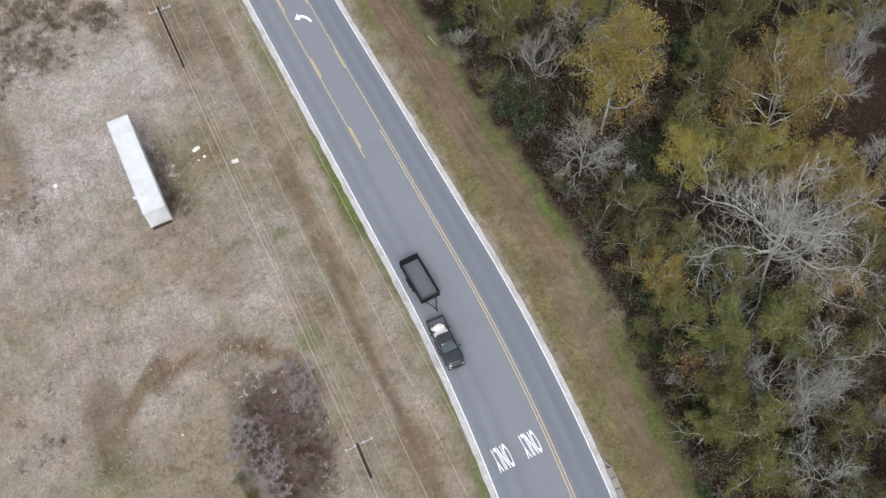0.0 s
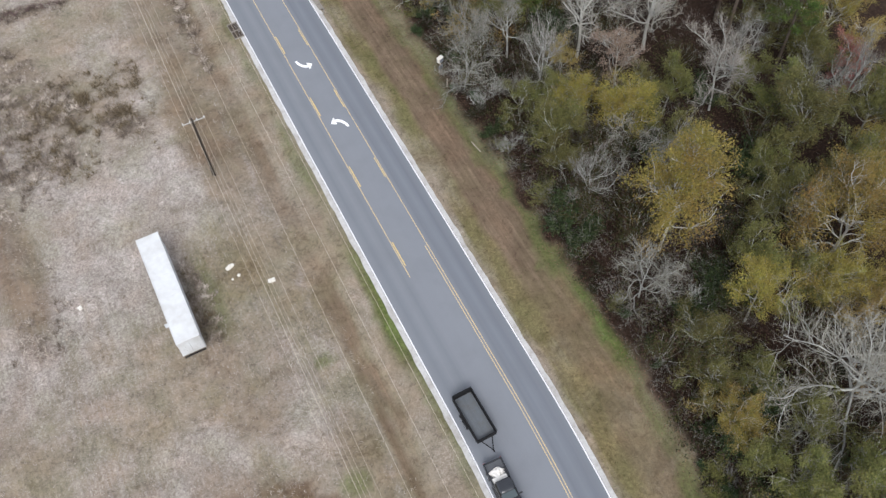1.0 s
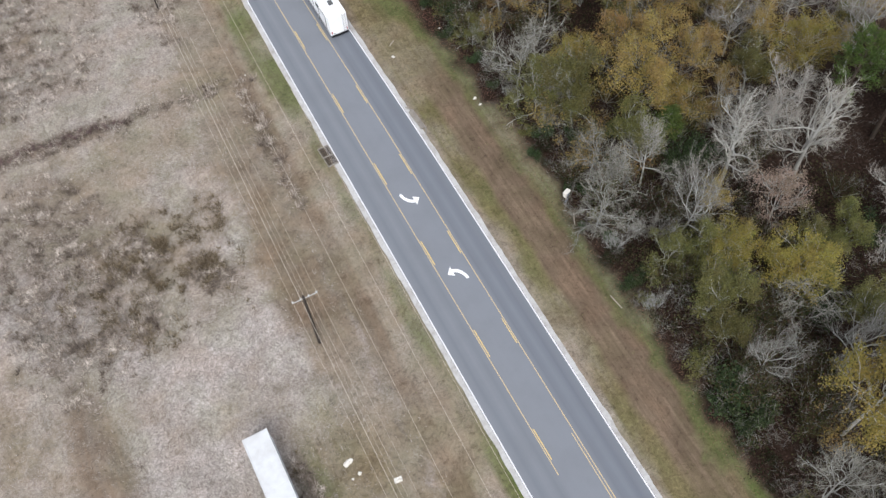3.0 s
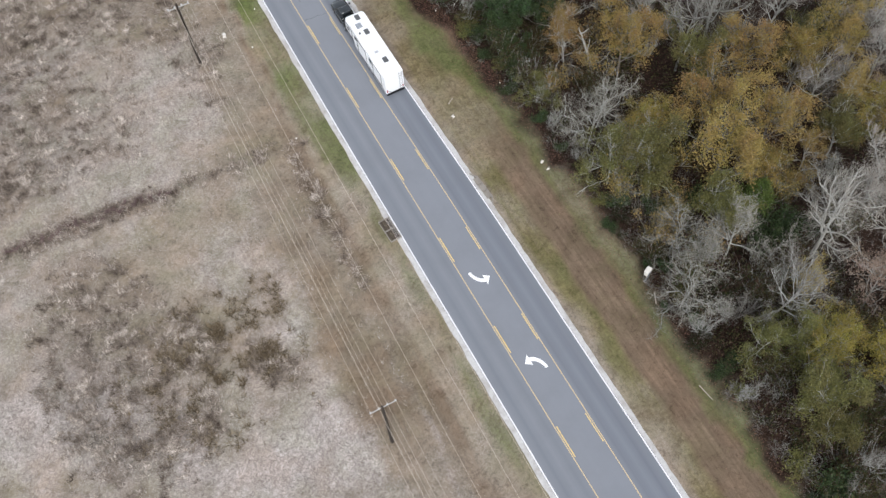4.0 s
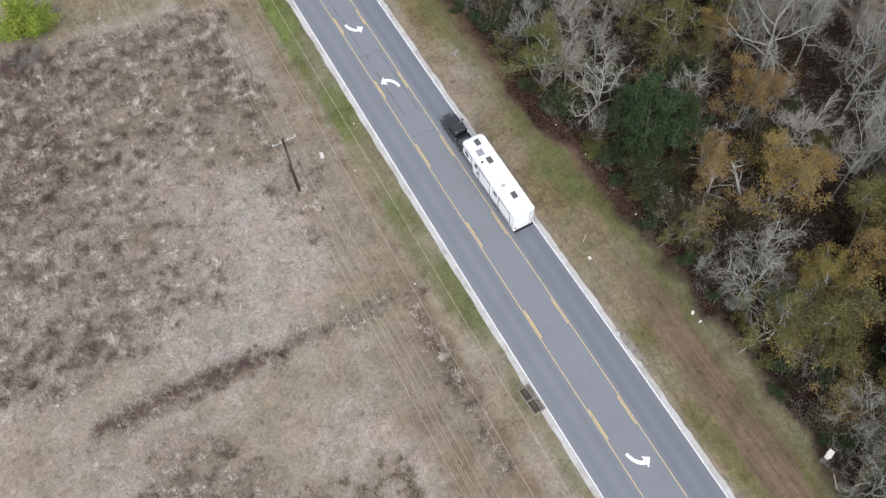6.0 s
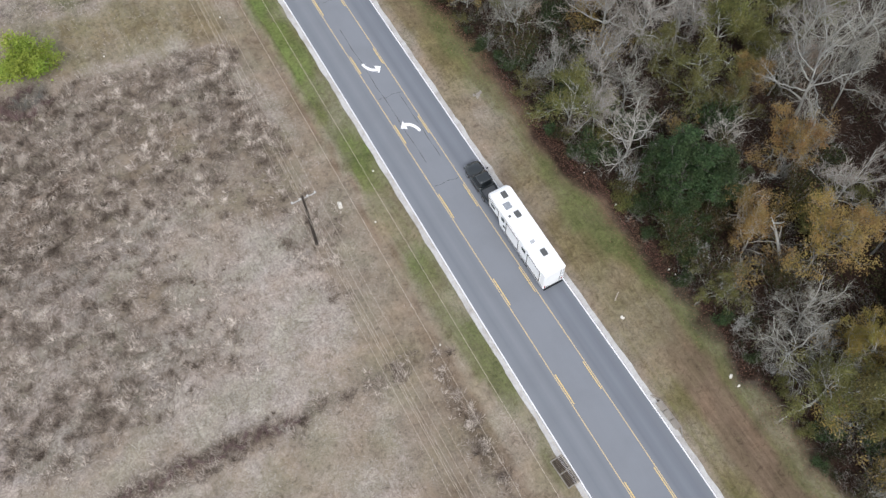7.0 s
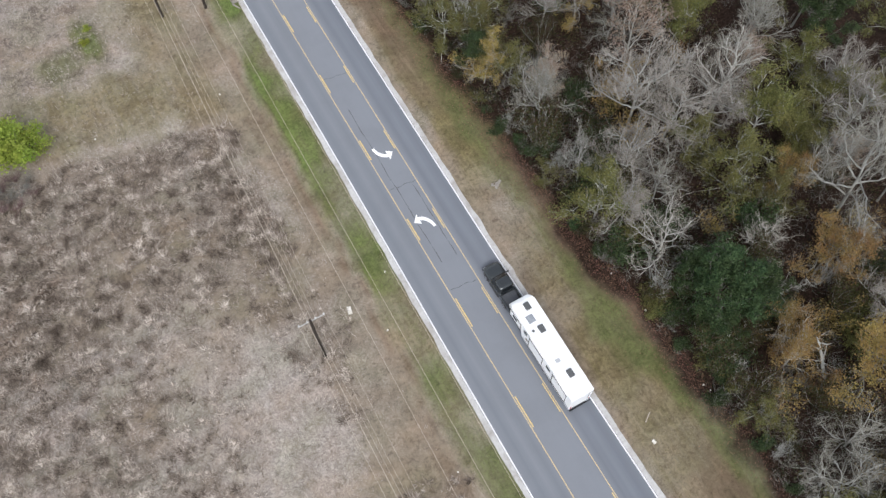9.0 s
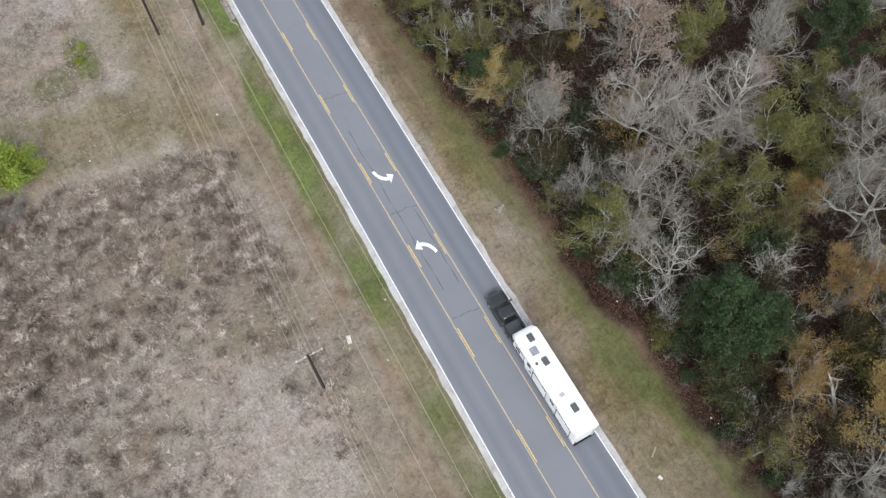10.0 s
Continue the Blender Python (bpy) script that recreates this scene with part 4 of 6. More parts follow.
    for s in (-1, 1):
        one_box("skirt", (s * (hw + 0.012), 4.3, 0.85), (0.04, 8.4, 0.34), RV_GREY, e, 0.01, "grey lower side panel")
        one_box("stripe", (s * (hw + 0.01), 2.9, 1.15), (0.025, 5.2, 0.1), RV_GREY, e, 0.005, "grey vinyl stripe", turn=pose(0, 0, 0, 3, 0, 0))
        for y in (3.55, 4.45):
            wheel(e, s * 1.08, y, 0.36, 0.24)
        one_box("fender", (s * (hw + 0.02), 4.0, 0.78), (0.06, 2.0, 0.16), BLACK_TRIM, e, 0.03, "black wheel arch")
        one_box("tail_light", (s * 1.05, -0.02, 1.1), (0.14, 0.05, 0.4), LAMP_RED, e, 0.015)
        one_box("roof_gutter", (s * (hw - 0.02), 5.4, H - 0.01), (0.06, 10.7, 0.05), RV_WHITE, e, 0.015)
    one_box("rear_bumper", (0, -0.1, 0.52), (2.36, 0.14, 0.14), BLACK_STEEL, e, 0.02)
    one_box("number_plate", (-0.75, -0.03, 0.9), (0.3, 0.02, 0.15), LAMP_CLEAR, e)
    bm = bmesh.new()
    for x in (0.62, 1.0):
        rod(bm, (x, -0.12, 0.7), (x, -0.12, H + 0.05), 0.02)
    for i in range(8):
        rod(bm, (0.62, -0.12, 0.95 + i * 0.36), (1.0, -0.12, 0.95 + i * 0.36), 0.016)
    mesh_part("ladder", bm, CHROME, e, "thin chrome ladder")
    one_box("chassis_beam", (-0.5, 4.4, 0.5), (0.12, 8.6, 0.24), BLACK_STEEL, e)
    one_box("chassis_beam", (0.5, 4.4, 0.5), (0.12, 8.6, 0.24), BLACK_STEEL, e)
    one_box("pin_box", (0, 10.7, 1.55), (0.4, 1.3, 0.5), BLACK_STEEL, e, 0.03)
    for s in (-1, 1):
        one_box("landing_leg", (s * 0.85, 8.6, 0.62), (0.1, 0.1, 0.7), BLACK_STEEL, e, 0.01)
    return e


def utility_trailer(m):
    """An open trailer with tall mesh sides; origin under the middle, tongue towards -y."""
    e = thing("utility_trailer", m, "open black utility trailer with a grey steel deck", "trailer")
    L, W = 5.2, 2.15
    d = one_box("deck", (0, 0, 0.62), (W - 0.1, L - 0.1, 0.07), DECK, e, 0.01, "grey steel deck")
    for i in range(7):
        one_box("deck_plank", ((i - 3) * 0.28, 0, 0.66), (0.278, L - 0.14, 0.03), DECK, d, 0.003)
    for s in (-1, 1):
        one_box("side_wall", (s * W / 2, 0, 1.05), (0.07, L, 0.9), BLACK_STEEL, e, 0.015)
        one_box("end_wall", (0, s * L / 2, 1.2 if s > 0 else 1.0), (W, 0.07, 1.2 if s > 0 else 0.8), BLACK_STEEL, e, 0.015)
        one_box("top_rail", (s * W / 2, 0, 1.52), (0.11, L + 0.06, 0.08), BLACK_STEEL, e, 0.015)
        for i in range(7):
            one_box("post", (s * (W / 2 + 0.05), (i - 3) * 0.78, 1.05), (0.06, 0.07, 0.88), BLACK_STEEL, e, 0.01)
        for y in (-0.42, 0.45):
            wheel(e, s * 1.16, y, 0.34, 0.2)
        one_box("fender", (s * 1.16, 0.02, 0.74), (0.28, 1.7, 0.06), BLACK_STEEL, e, 0.02)
        bm = bmesh.new()
        rod(bm, (s * 0.6, -L / 2, 0.55), (0, -L / 2 - 1.3, 0.55), 0.05)
        mesh_part("tongue_arm", bm, BLACK_STEEL, e)
        one_box("tail_light", (s * 0.9, L / 2 + 0.04, 0.7), (0.16, 0.04, 0.1), LAMP_RED, e, 0.01)
    one_box("coupler", (0, -L / 2 - 1.35, 0.58), (0.14, 0.4, 0.12), BLACK_STEEL, e, 0.02)
    return e


def crumpled(name, size, seed, material, m, label, category, group="", flat=0.5):
    bm = bmesh.new()
    bmesh.ops.create_icosphere(bm, subdivisions=3, radius=0.5)
    for v in bm.verts:
        k = 1 + 0.5 * noise.noise(v.co * 3.1 + Vector((seed, 0, 0))) + 0.35 * noise.noise(v.co * 8 + Vector((0, seed, 0)))
        v.co = Vector((v.co.x * k * size[0], v.co.y * k * size[1], max(-0.06, v.co.z * k * size[2])))
    ob = mesh_part(name, bm, material)
    ob.matrix_basis = m
    return tagged(ob, label, category, group)


RV_Y = 60.97
fifth_wheel(pose(3.3, RV_Y, 0, 0, 0, 0.2))
pickup(pose(3.2, RV_Y + 14.2, 0, 0, 0, 0.2) @ Matrix.Diagonal((0.97, 0.96, 1, 1)), TRUCK_PAINT, "dark green-black crew-cab pickup towing the white caravan", DARK_GLASS)
pickup(pose(-4.1, -27.95, 0, 0, 0, 177), TRUCK_GREY, "black pickup with a white tarp in its bed on the road", GLASS)
crumpled("tarp_bundle", (1.5, 1.1, 0.8), 3.0, TARP, pose(-4.05, -26.3, 0.76, 0, 0, 3), "crumpled white tarp bundle lying in the pickup bed", "tarp")
crate = one_box("white_box", (0, 0, 0.24), (1.5, 0.55, 0.48), TARP, None, 0.05)
crate.matrix_basis = pose(-4.1, -27.0, 0.72, 0, 0, -3)
tagged(crate, "white toolbox across the bed of the black pickup", "toolbox")
utility_trailer(pose(-3.3, -20.1, 0, 0, 0, 1.5))


def box_trailer(m):
    """An old semi-trailer box without a tractor; origin under its middle, doors towards -y."""
    e = thing("semi_trailer", m, "old chalky white semi-trailer box parked in the dry field", "trailer")
    L, W, Z0, Z1 = 14.4, 2.5, 1.12, 4.0
    bm = bmesh.new()
    box(bm, (0, 0, (Z0 + Z1) / 2), (W, L, Z1 - Z0), 0.05)
    mesh_part("body", bm, SEMI_WHITE, e)
    for i in range(5):
        y0, y1 = -L / 2 + 0.08 + i * 2.85, -L / 2 + 0.08 + (i + 1) * 2.85 - 0.05
        one_box("roof_panel", (0, (y0 + y1) / 2, Z1 + 0.008 + 0.004 * (i % 2)), (W - 0.22, y1 - y0, 0.03), SEMI_WHITE, e, 0.008, "dull white roof sheet")
    for s in (-1, 1):
        one_box("top_rail", (s * (W / 2 - 0.03), 0, Z1 - 0.02), (0.12, L, 0.12), SEMI_WHITE, e, 0.02)
        one_box("bottom_rail", (s * (W / 2), 0, Z0 + 0.08), (0.08, L, 0.18), SEMI_WHITE, e, 0.02)
        for i in range(18):
            one_box("side_post", (s * (W / 2 + 0.015), -L / 2 + 0.5 + i * 0.79, (Z0 + Z1) / 2), (0.04, 0.08, Z1 - Z0 - 0.3), SEMI_WHITE, e)
        d = one_box("rear_door", (s * 0.6, -L / 2 - 0.03, 2.55), (1.14, 0.06, 2.6), SEMI_WHITE, e, 0.015)
        for x in (0.25, 0.5):
            bm = bmesh.new()
            rod(bm, (s * (0.35 + x), -L / 2 - 0.09, 1.3), (s * (0.35 + x), -L / 2 - 0.09, 3.8), 0.022)
            mesh_part("lock_rod", bm, SEMI_WHITE, d)
        one_box("landing_leg", (s * 0.8, L / 2 - 2.6, 0.56), (0.14, 0.14, 1.1), RUST, e, 0.01)
        one_box("landing_foot", (s * 0.8, L / 2 - 2.6, 0.04), (0.34, 0.34, 0.06), RUST, e, 0.01)
        for y in (-L / 2 + 1.6, -L / 2 + 2.9):
            wheel(e, s * 1.05, y, 0.5, 0.3)
            wheel(e, s * 0.72, y, 0.5, 0.28)
    one_box("header", (0, -L / 2 - 0.02, Z1 - 0.08), (W, 0.1, 0.2), SEMI_WHITE, e, 0.02)
    for x in (-0.45, 0.45):
        one_box("frame_rail", (x, -1, Z0 - 0.14), (0.12, L - 3, 0.3), RUST, e)
    one_box("under_bar", (0, -L / 2 + 0.1, 0.6), (2.3, 0.12, 0.14), BLACK_STEEL, e, 0.02)
    one_box("loose_flap", (-W / 2 - 0.16, -4.6, Z1 - 0.1), (0.42, 0.5, 0.03), SEMI_WHITE, e, 0.005, turn=pose(0, 0, 0, 0, 18, 12))
    return e


box_trailer(pose(-26.2, 6.95, 0.05, 0, 0, 0.3))


# ---------- poles and wires ----------
def power_pole(x, y, lean, arm=2.7, height=10.6):
    z0 = land(x, y) - 0.05
    e = thing("utility_pole", pose(x, y, z0, lean[0], lean[1], 0), "dark wooden utility pole with a bleached crossarm", "utility pole", "utility poles")
    one_rod("shaft", (0, 0, -0.5), (0, 0, height), 0.19, POLE_WOOD, e, r1=0.12, sides=14)
    a = one_box("crossarm", (0.13, 0.15, height - 0.75), (arm, 0.09, 0.11), ARM_WOOD, e, 0.015, "bleached grey crossarm")
    for i in range(4):
        bx = 0.13 + (-0.46 + i * 0.307) * arm
        bm = bmesh.new()
        rod(bm, (bx, 0.15, height - 0.68), (bx, 0.15, height - 0.42), 0.06, 0.035)
        rod(bm, (bx, 0.15, height - 0.56), (bx, 0.15, height - 0.5), 0.085)
        mesh_part("insulator", bm, CERAMIC, a, "grey ceramic insulator")
    for s in (-1, 1):
        bm = bmesh.new()
        rod(bm, (0, 0.13, height - 1.45), (0.13 + s * 0.75, 0.2, height - 0.8), 0.02)
        mesh_part("brace", bm, BLACK_STEEL, e)
    return e


power_pole(-16.65, 22.0, (0, 0))
power_pole(-16.15, 77.7, (0, 0))
power_pole(-16.9, -37.0, (0, 0))
power_pole(-14.5, 126.3, (0, 0))
power_pole(-17.6, -92.0, (0, 0))
power_pole(-12.8, 180.0, (0, 0))
second = power_pole(-9.35, 125.2, (0, 0), arm=5.4, height=9.8)
power_pole(-10.8, -97.0, (0, 0), arm=6.6, height=9.8)
power_pole(-7.9, 300.0, (0, 0), arm=5.4, height=9.8)


def wire(points, radius, sag):
    """A wire hung from point to point."""
    cu = bpy.data.curves.new("overhead_wire", "CURVE")
    cu.dimensions, cu.bevel_depth, cu.bevel_resolution = "3D", radius, 1
    co = []
    for a, b in zip(points, points[1:]):
        for i in range(10):
            f = i / 10
            co.append((a[0] + (b[0] - a[0]) * f, a[1] + (b[1] - a[1]) * f, a[2] + (b[2] - a[2]) * f - 4 * sag * f * (1 - f)))
    co.append(points[-1])
    sp = cu.splines.new("POLY")
    sp.points.add(len(co) - 1)
    for p, c in zip(sp.points, co):
        p.co = (*c, 1)
    cu.materials.append(WIRE)
    return tagged(new("overhead_wire", cu), "thin pale overhead wire strung between the poles", "wire", "overhead wires")


LINE = [(-17.6, -92.0), (-16.9, -37.0), (-16.65, 22.0), (-16.15, 77.7), (-14.5, 126.3), (-12.8, 180.0)]
for dx in (-1.11, -0.28, 0.55, 1.38):
    wire([(x + dx, y + 0.15, land(x, y) + 10.15) for x, y in LINE], 0.011, 0.45)
wire([(x + 0.2, y + 0.1, land(x, y) + 8.3) for x, y in LINE], 0.012, 0.5)
wire([(x - 0.2, y, land(x, y) + 7.6) for x, y in LINE], 0.013, 0.5)
for xa, xb, xc in ((-14.0, -11.3, -9.9), (-10.6, -8.9, -8.0), (-8.4, -6.9, -6.0)):
    wire([(xa, -97, 9.3), ((xa + xb) / 2, 14, 9.0), (xb, 125.2, 9.3), (xc, 300, 9.3)], 0.016, 0.25)


# ---------- litter and small things ----------
def scrap(x, y, sx, sy, turn, label, sheet=False):
    sx, sy = sx * 0.7, sy * 0.7
    m = pose(x, y, land(x, y) + 0.03, 0, 0, turn)
    if not sheet:
        return crumpled("litter", (sx, sy, 0.3), x + y, LITTER_WHITE, m, label, "litter", "litter on the grass")
    bm = bmesh.new()
    bmesh.ops.create_grid(bm, x_segments=8, y_segments=8, size=0.5)
    for v in bm.verts:
        v.co = Vector((v.co.x * sx, v.co.y * sy, 0.06 + 0.09 * noise.noise(v.co * 3 + Vector((x, y, 0)))))
    ob = mesh_part("litter", bm, LITTER_WHITE)
    sol = ob.modifiers.new("solid", "SOLIDIFY")
    sol.thickness = 0.02
    ob.matrix_basis = m
    return tagged(ob, label, "litter", "litter on the grass")


PALE, SHEET = "crumpled white rubbish lying on the dry grass", "bent white sheet lying on the dry grass"
scrap(-19.4, 8.7, 1.5, 0.8, 25, PALE)
scrap(-18.8, 7.2, 0.55, 0.5, 0, PALE)
scrap(-19.6, 7.0, 0.3, 0.3, 0, PALE)
scrap(-15.75, 4.9, 1.15, 0.75, -8, SHEET, True)
scrap(-35.9, 11.3, 0.65, 0.85, 20, SHEET, True)
scrap(-11.75, 81.1, 0.6, 1.25, -12, SHEET, True)
scrap(-10.1, 61.2, 0.3, 0.25, 0, PALE)
scrap(7.75, 54.4, 0.45, 0.6, 15, SHEET, True)
scrap(13.95, 43.9, 0.75, 0.45, 30, PALE)
scrap(14.05, 42.7, 0.55, 0.3, 10, PALE)
scrap(15.1, 66.2, 0.32, 0.32, 0, PALE)
scrap(15.6, 56.8, 0.3, 0.25, 0, PALE)
scrap(15.9, 56.0, 0.22, 0.2, 0, PALE)
scrap(14.3, 71.4, 0.22, 0.22, 0, PALE)
scrap(-9.3, 77.2, 0.25, 0.25, 0, PALE)
scrap(-27.6, 113.6, 0.3, 0.25, 0, PALE)
scrap(-12.9, 112.5, 0.25, 0.2, 0, PALE)
scrap(-20.8, 105.2, 0.25, 0.25, 0, PALE)
scrap(-6.6, 83.0, 0.22, 0.22, 0, PALE)
scrap(-32.0, -24.6, 0.3, 0.3, 0, PALE)


def stone_heap(x, y):
    e = thing("rubble_heap", pose(x, y, land(x, y), 0, 0, 15), "small heap of pale broken concrete on the grass", "rubble")
    rng = random.Random(12)
    for i in range(9):
        one_box("block", (rng.uniform(-0.5, 0.5), rng.uniform(-0.45, 0.45), 0.08 + 0.05 * (i % 3)), (rng.uniform(0.2, 0.45), rng.uniform(0.2, 0.4), rng.uniform(0.14, 0.24)),
                CONCRETE, e, 0.03, turn=pose(0, 0, 0, rng.uniform(-20, 20), rng.uniform(-20, 20), rng.uniform(0, 90)))
    return e


stone_heap(9.05, 86.2)


def plank(x, y, length, turn):
    bm = bmesh.new()
    box(bm, (0, 0, 0.05), (length, 0.1, 0.05), 0.012)
    ob = mesh_part("plank", bm, PLANK)
    ob.matrix_basis = pose(x, y, land(x, y) + 0.03, 0, 0, turn)
    return tagged(ob, "pale bleached plank lying on the ground", "plank", "planks")


plank(8.6, 56.7, 1.1, 35)
plank(13.6, 11.4, 1.9, 98)
plank(15.4, 22.8, 1.5, 62)


def meter_post(x, y):
    """A white sheet-metal box on a post with a second panel below it."""
    e = thing("electric_box", pose(x, y, land(x, y), 0, 0, 22), "white sheet-metal box on a pale post at the forest edge", "electric box")
    one_box("post", (0, 0, 0.95), (0.12, 0.12, 2.0), PLANK, e, 0.01)
    c = one_box("cabinet", (0.05, 0.1, 2.0), (0.8, 0.45, 0.7), LITTER_WHITE, e, 0.06, "white sheet-metal cabinet")
    one_box("cabinet_door", (0.05, -0.14, 1.97), (0.64, 0.03, 0.54), SKYLIGHT, c, 0.01, "pale blue-grey door")
    one_box("lid", (0.05, 0.1, 2.37), (0.88, 0.55, 0.05), LITTER_WHITE, c, 0.015)
    one_box("lower_panel", (-0.1, -0.12, 0.95), (0.7, 0.05, 0.6), SKYLIGHT, e, 0.01, "pale grey panel")
    one_box("footing", (0, 0, 0.05), (0.4, 0.4, 0.14), CONCRETE, e, 0.02)
    return e


meter_post(15.6, 25.0)


# ---------- trees ----------
def sweep(pts, radii, sides, verts, faces):
    """Adds a tapered tube through the points."""
    base = len(verts)
    n = len(pts)
    d = (pts[-1] - pts[0])
    ref = Vector((0, 0, 1)) if abs(d.z) < 0.8 * d.length else Vector((1, 0, 0))
    u = d.cross(ref).normalized()
    v = d.cross(u).normalized()
    for p, r in zip(pts, radii):
        for k in range(sides):
            a = 2 * math.pi * k / sides
            q = p + u * (r * math.cos(a)) + v * (r * math.sin(a))
            verts.append((q.x, q.y, q.z))
    for i in range(n - 1):
        for k in range(sides):
            k2 = (k + 1) % sides
            faces.append((base + i * sides + k, base + i * sides + k2, base + (i + 1) * sides + k2, base + (i + 1) * sides + k))


def spike(pts, radius, verts, faces):
    """Adds a thin twig that runs to a point: a narrow blade from point to point."""
    base, n = len(verts), len(pts)
    d = pts[-1] - pts[0]
    u = d.cross(Vector((0.13 * math.sin(base), 0.13 * math.cos(base), 1))).normalized()
    for i, p in enumerate(pts[:-1]):
        r = radius * (1 - 0.4 * i)
        verts.append(tuple(p - u * r))
        verts.append(tuple(p + u * r))
    verts.append(tuple(pts[-1]))
    for i in range(n - 2):
        faces.append((base + 2 * i, base + 2 * i + 1, base + 2 * i + 3, base + 2 * i + 2))
    top = base + 2 * (n - 2)
    faces.append((top, top + 1, top + 2))


def bough(rng, start, way, length, n, lift, wander):
    """Points of one branch that wanders and bends up (or down) towards its tip."""
    pts, p, d = [start.copy()], start.copy(), way.normalized()
    for i in range(n):
        d = (d + Vector((rng.uniform(-1, 1), rng.uniform(-1, 1), rng.uniform(-0.6, 0.6))) * wander + Vector((0, 0, lift))).normalized()
        p = p + d * (length / n)
        pts.append(p.copy())
    return pts


def along(pts, f):
    k = f * (len(pts) - 1)
    i = min(int(k), len(pts) - 2)
    return pts[i].lerp(pts[i + 1], k - i), (pts[i + 1] - pts[i]).normalized()


def grow(seed, height, reach, fork, limbs, subs, twigs, fine, lift=0.12, wander=0.22, girth=0.17, lean=0.06, upright=0.0, twig=0.016, leafy=False):
    """A broad-leaved skeleton: trunk, crooked limbs and branches, twigs, and the places where leaves sit, branch by branch."""
    rng = random.Random(seed)
    wood, wf, spray, sf, tips = [], [], [], [], []
    trunk = bough(rng, Vector((0, 0, -0.4)), Vector((rng.uniform(-lean, lean), rng.uniform(-lean, lean), 1)), height * 0.8, 7, 0.0, 0.07)
    sweep(trunk, [girth * (1 - 0.75 * i / 7) for i in range(8)], 8, wood, wf)
    for li in range(limbs):
        f = fork + (1 - fork) * (li + rng.random() * 0.6) / limbs
        p, d = along(trunk, min(f, 0.999))
        az = li * 2.4 + rng.uniform(-0.4, 0.4)
        el = radians(rng.uniform(8, 34) + 42 * (f - fork) / (1 - fork) + upright)
        way = Vector((math.cos(az) * math.cos(el), math.sin(az) * math.cos(el), math.sin(el)))
        ln = reach * (1.1 - 0.35 * (f - fork) / (1 - fork)) * rng.uniform(0.7, 1.3)
        limb = bough(rng, p, way, ln, 9, lift * 0.8, wander * 1.25)
        r0 = girth * (0.45 if leafy else 0.56) * (1.1 - 0.6 * f)
        sweep(limb, [r0 * (1 - 0.74 * i / 9) + 0.012 for i in range(10)], 4, wood, wf)
        for si in range(subs):
            sfrac = 0.18 + 0.8 * (si + rng.random()) / subs
            q, dd = along(limb, min(sfrac, 0.999))
            side = dd.cross(Vector((rng.uniform(-1, 1), rng.uniform(-1, 1), rng.uniform(-0.3, 1)))).normalized()
            sub = bough(rng, q, dd * 0.8 + side * rng.uniform(0.5, 1.1), ln * rng.uniform(0.28, 0.58) * (1.15 - 0.45 * sfrac), 5, lift * 1.1, wander * 1.35)
            r1 = max(0.02 if leafy else 0.024, r0 * 0.46 * (1.15 - sfrac))
            sweep(sub, [r1 * (1 - 0.68 * i / 5) + 0.006 for i in range(6)], 3, wood, wf)
            for ti in range(twigs):
                tf = 0.12 + 0.88 * (ti + rng.random()) / twigs
                q2, d2 = along(sub, min(tf, 0.999))
                side = d2.cross(Vector((rng.uniform(-1, 1), rng.uniform(-1, 1), rng.uniform(-0.5, 1)))).normalized()
                tw = bough(rng, q2, d2 * 0.8 + side * rng.uniform(0.5, 1.1), ln * rng.uniform(0.12, 0.27), 2, lift, wander * 1.5)
                spike(tw, twig * 1.15, spray, sf)
                tips += [(li * subs + si, tw[1]), (li * subs + si, tw[2])]
                for fi in range(fine if leafy else fine * 2):
                    q3, d3 = along(tw, rng.uniform(0.25, 0.99))
                    side = Vector((rng.uniform(-1, 1), rng.uniform(-1, 1), rng.uniform(-0.3, 1))).normalized()
                    ft = [q3, q3 + (d3 * 0.6 + side * 0.85).normalized() * ln * rng.uniform(0.07, 0.17)]
                    if not leafy:
                        spike(ft, twig * 0.7, spray, sf)
                    tips.append((li * subs + si, ft[1]))
    return wood, wf, spray, sf, tips


def leaf_cloud(seed, tips, per_tip, spread, length, width, keep=1.0, flat=0.4):
    """Many small leaves in clumps: some branches carry many, some few, some none."""
    rs = np.random.RandomState(seed)
    g = np.array([k for k, p in tips])
    t = np.array([(p.x, p.y, p.z) for k, p in tips])
    full = rs.rand(g.max() + 1)
    chance = np.where(full < keep * 0.8, 1.0, np.where(full < keep, 0.55, 0.12))
    mid = np.array([t[g == k].mean(axis=0) if (g == k).any() else np.zeros(3) for k in range(g.max() + 1)])
    t = t * 0.76 + mid[g] * 0.24
    c = np.repeat(t, per_tip, axis=0)
    c = c[rs.rand(len(c)) < np.repeat(chance[g], per_tip)]
    n = len(c)
    c = c + rs.normal(size=(n, 3)) * np.array([spread, spread, spread * 0.7])
    d = rs.normal(size=(n, 3))
    d[:, 2] *= flat
    d /= np.linalg.norm(d, axis=1)[:, None]
    up = rs.normal(size=(n, 3)) * 0.6 + np.array([0, 0, 1.0])
    s = np.cross(d, up)
    s /= np.linalg.norm(s, axis=1)[:, None]
    k = rs.uniform(0.6, 1.3, size=(n, 1))
    a, b = c - d * length * k / 2, c + d * length * k / 2
    l, r = b + s * width * k * 0.6, b - s * width * k * 0.6
    verts = np.stack([a, r, l], axis=1).reshape(-1, 3)
    faces = np.arange(3 * n).reshape(-1, 3)
    return verts.tolist(), faces.tolist()


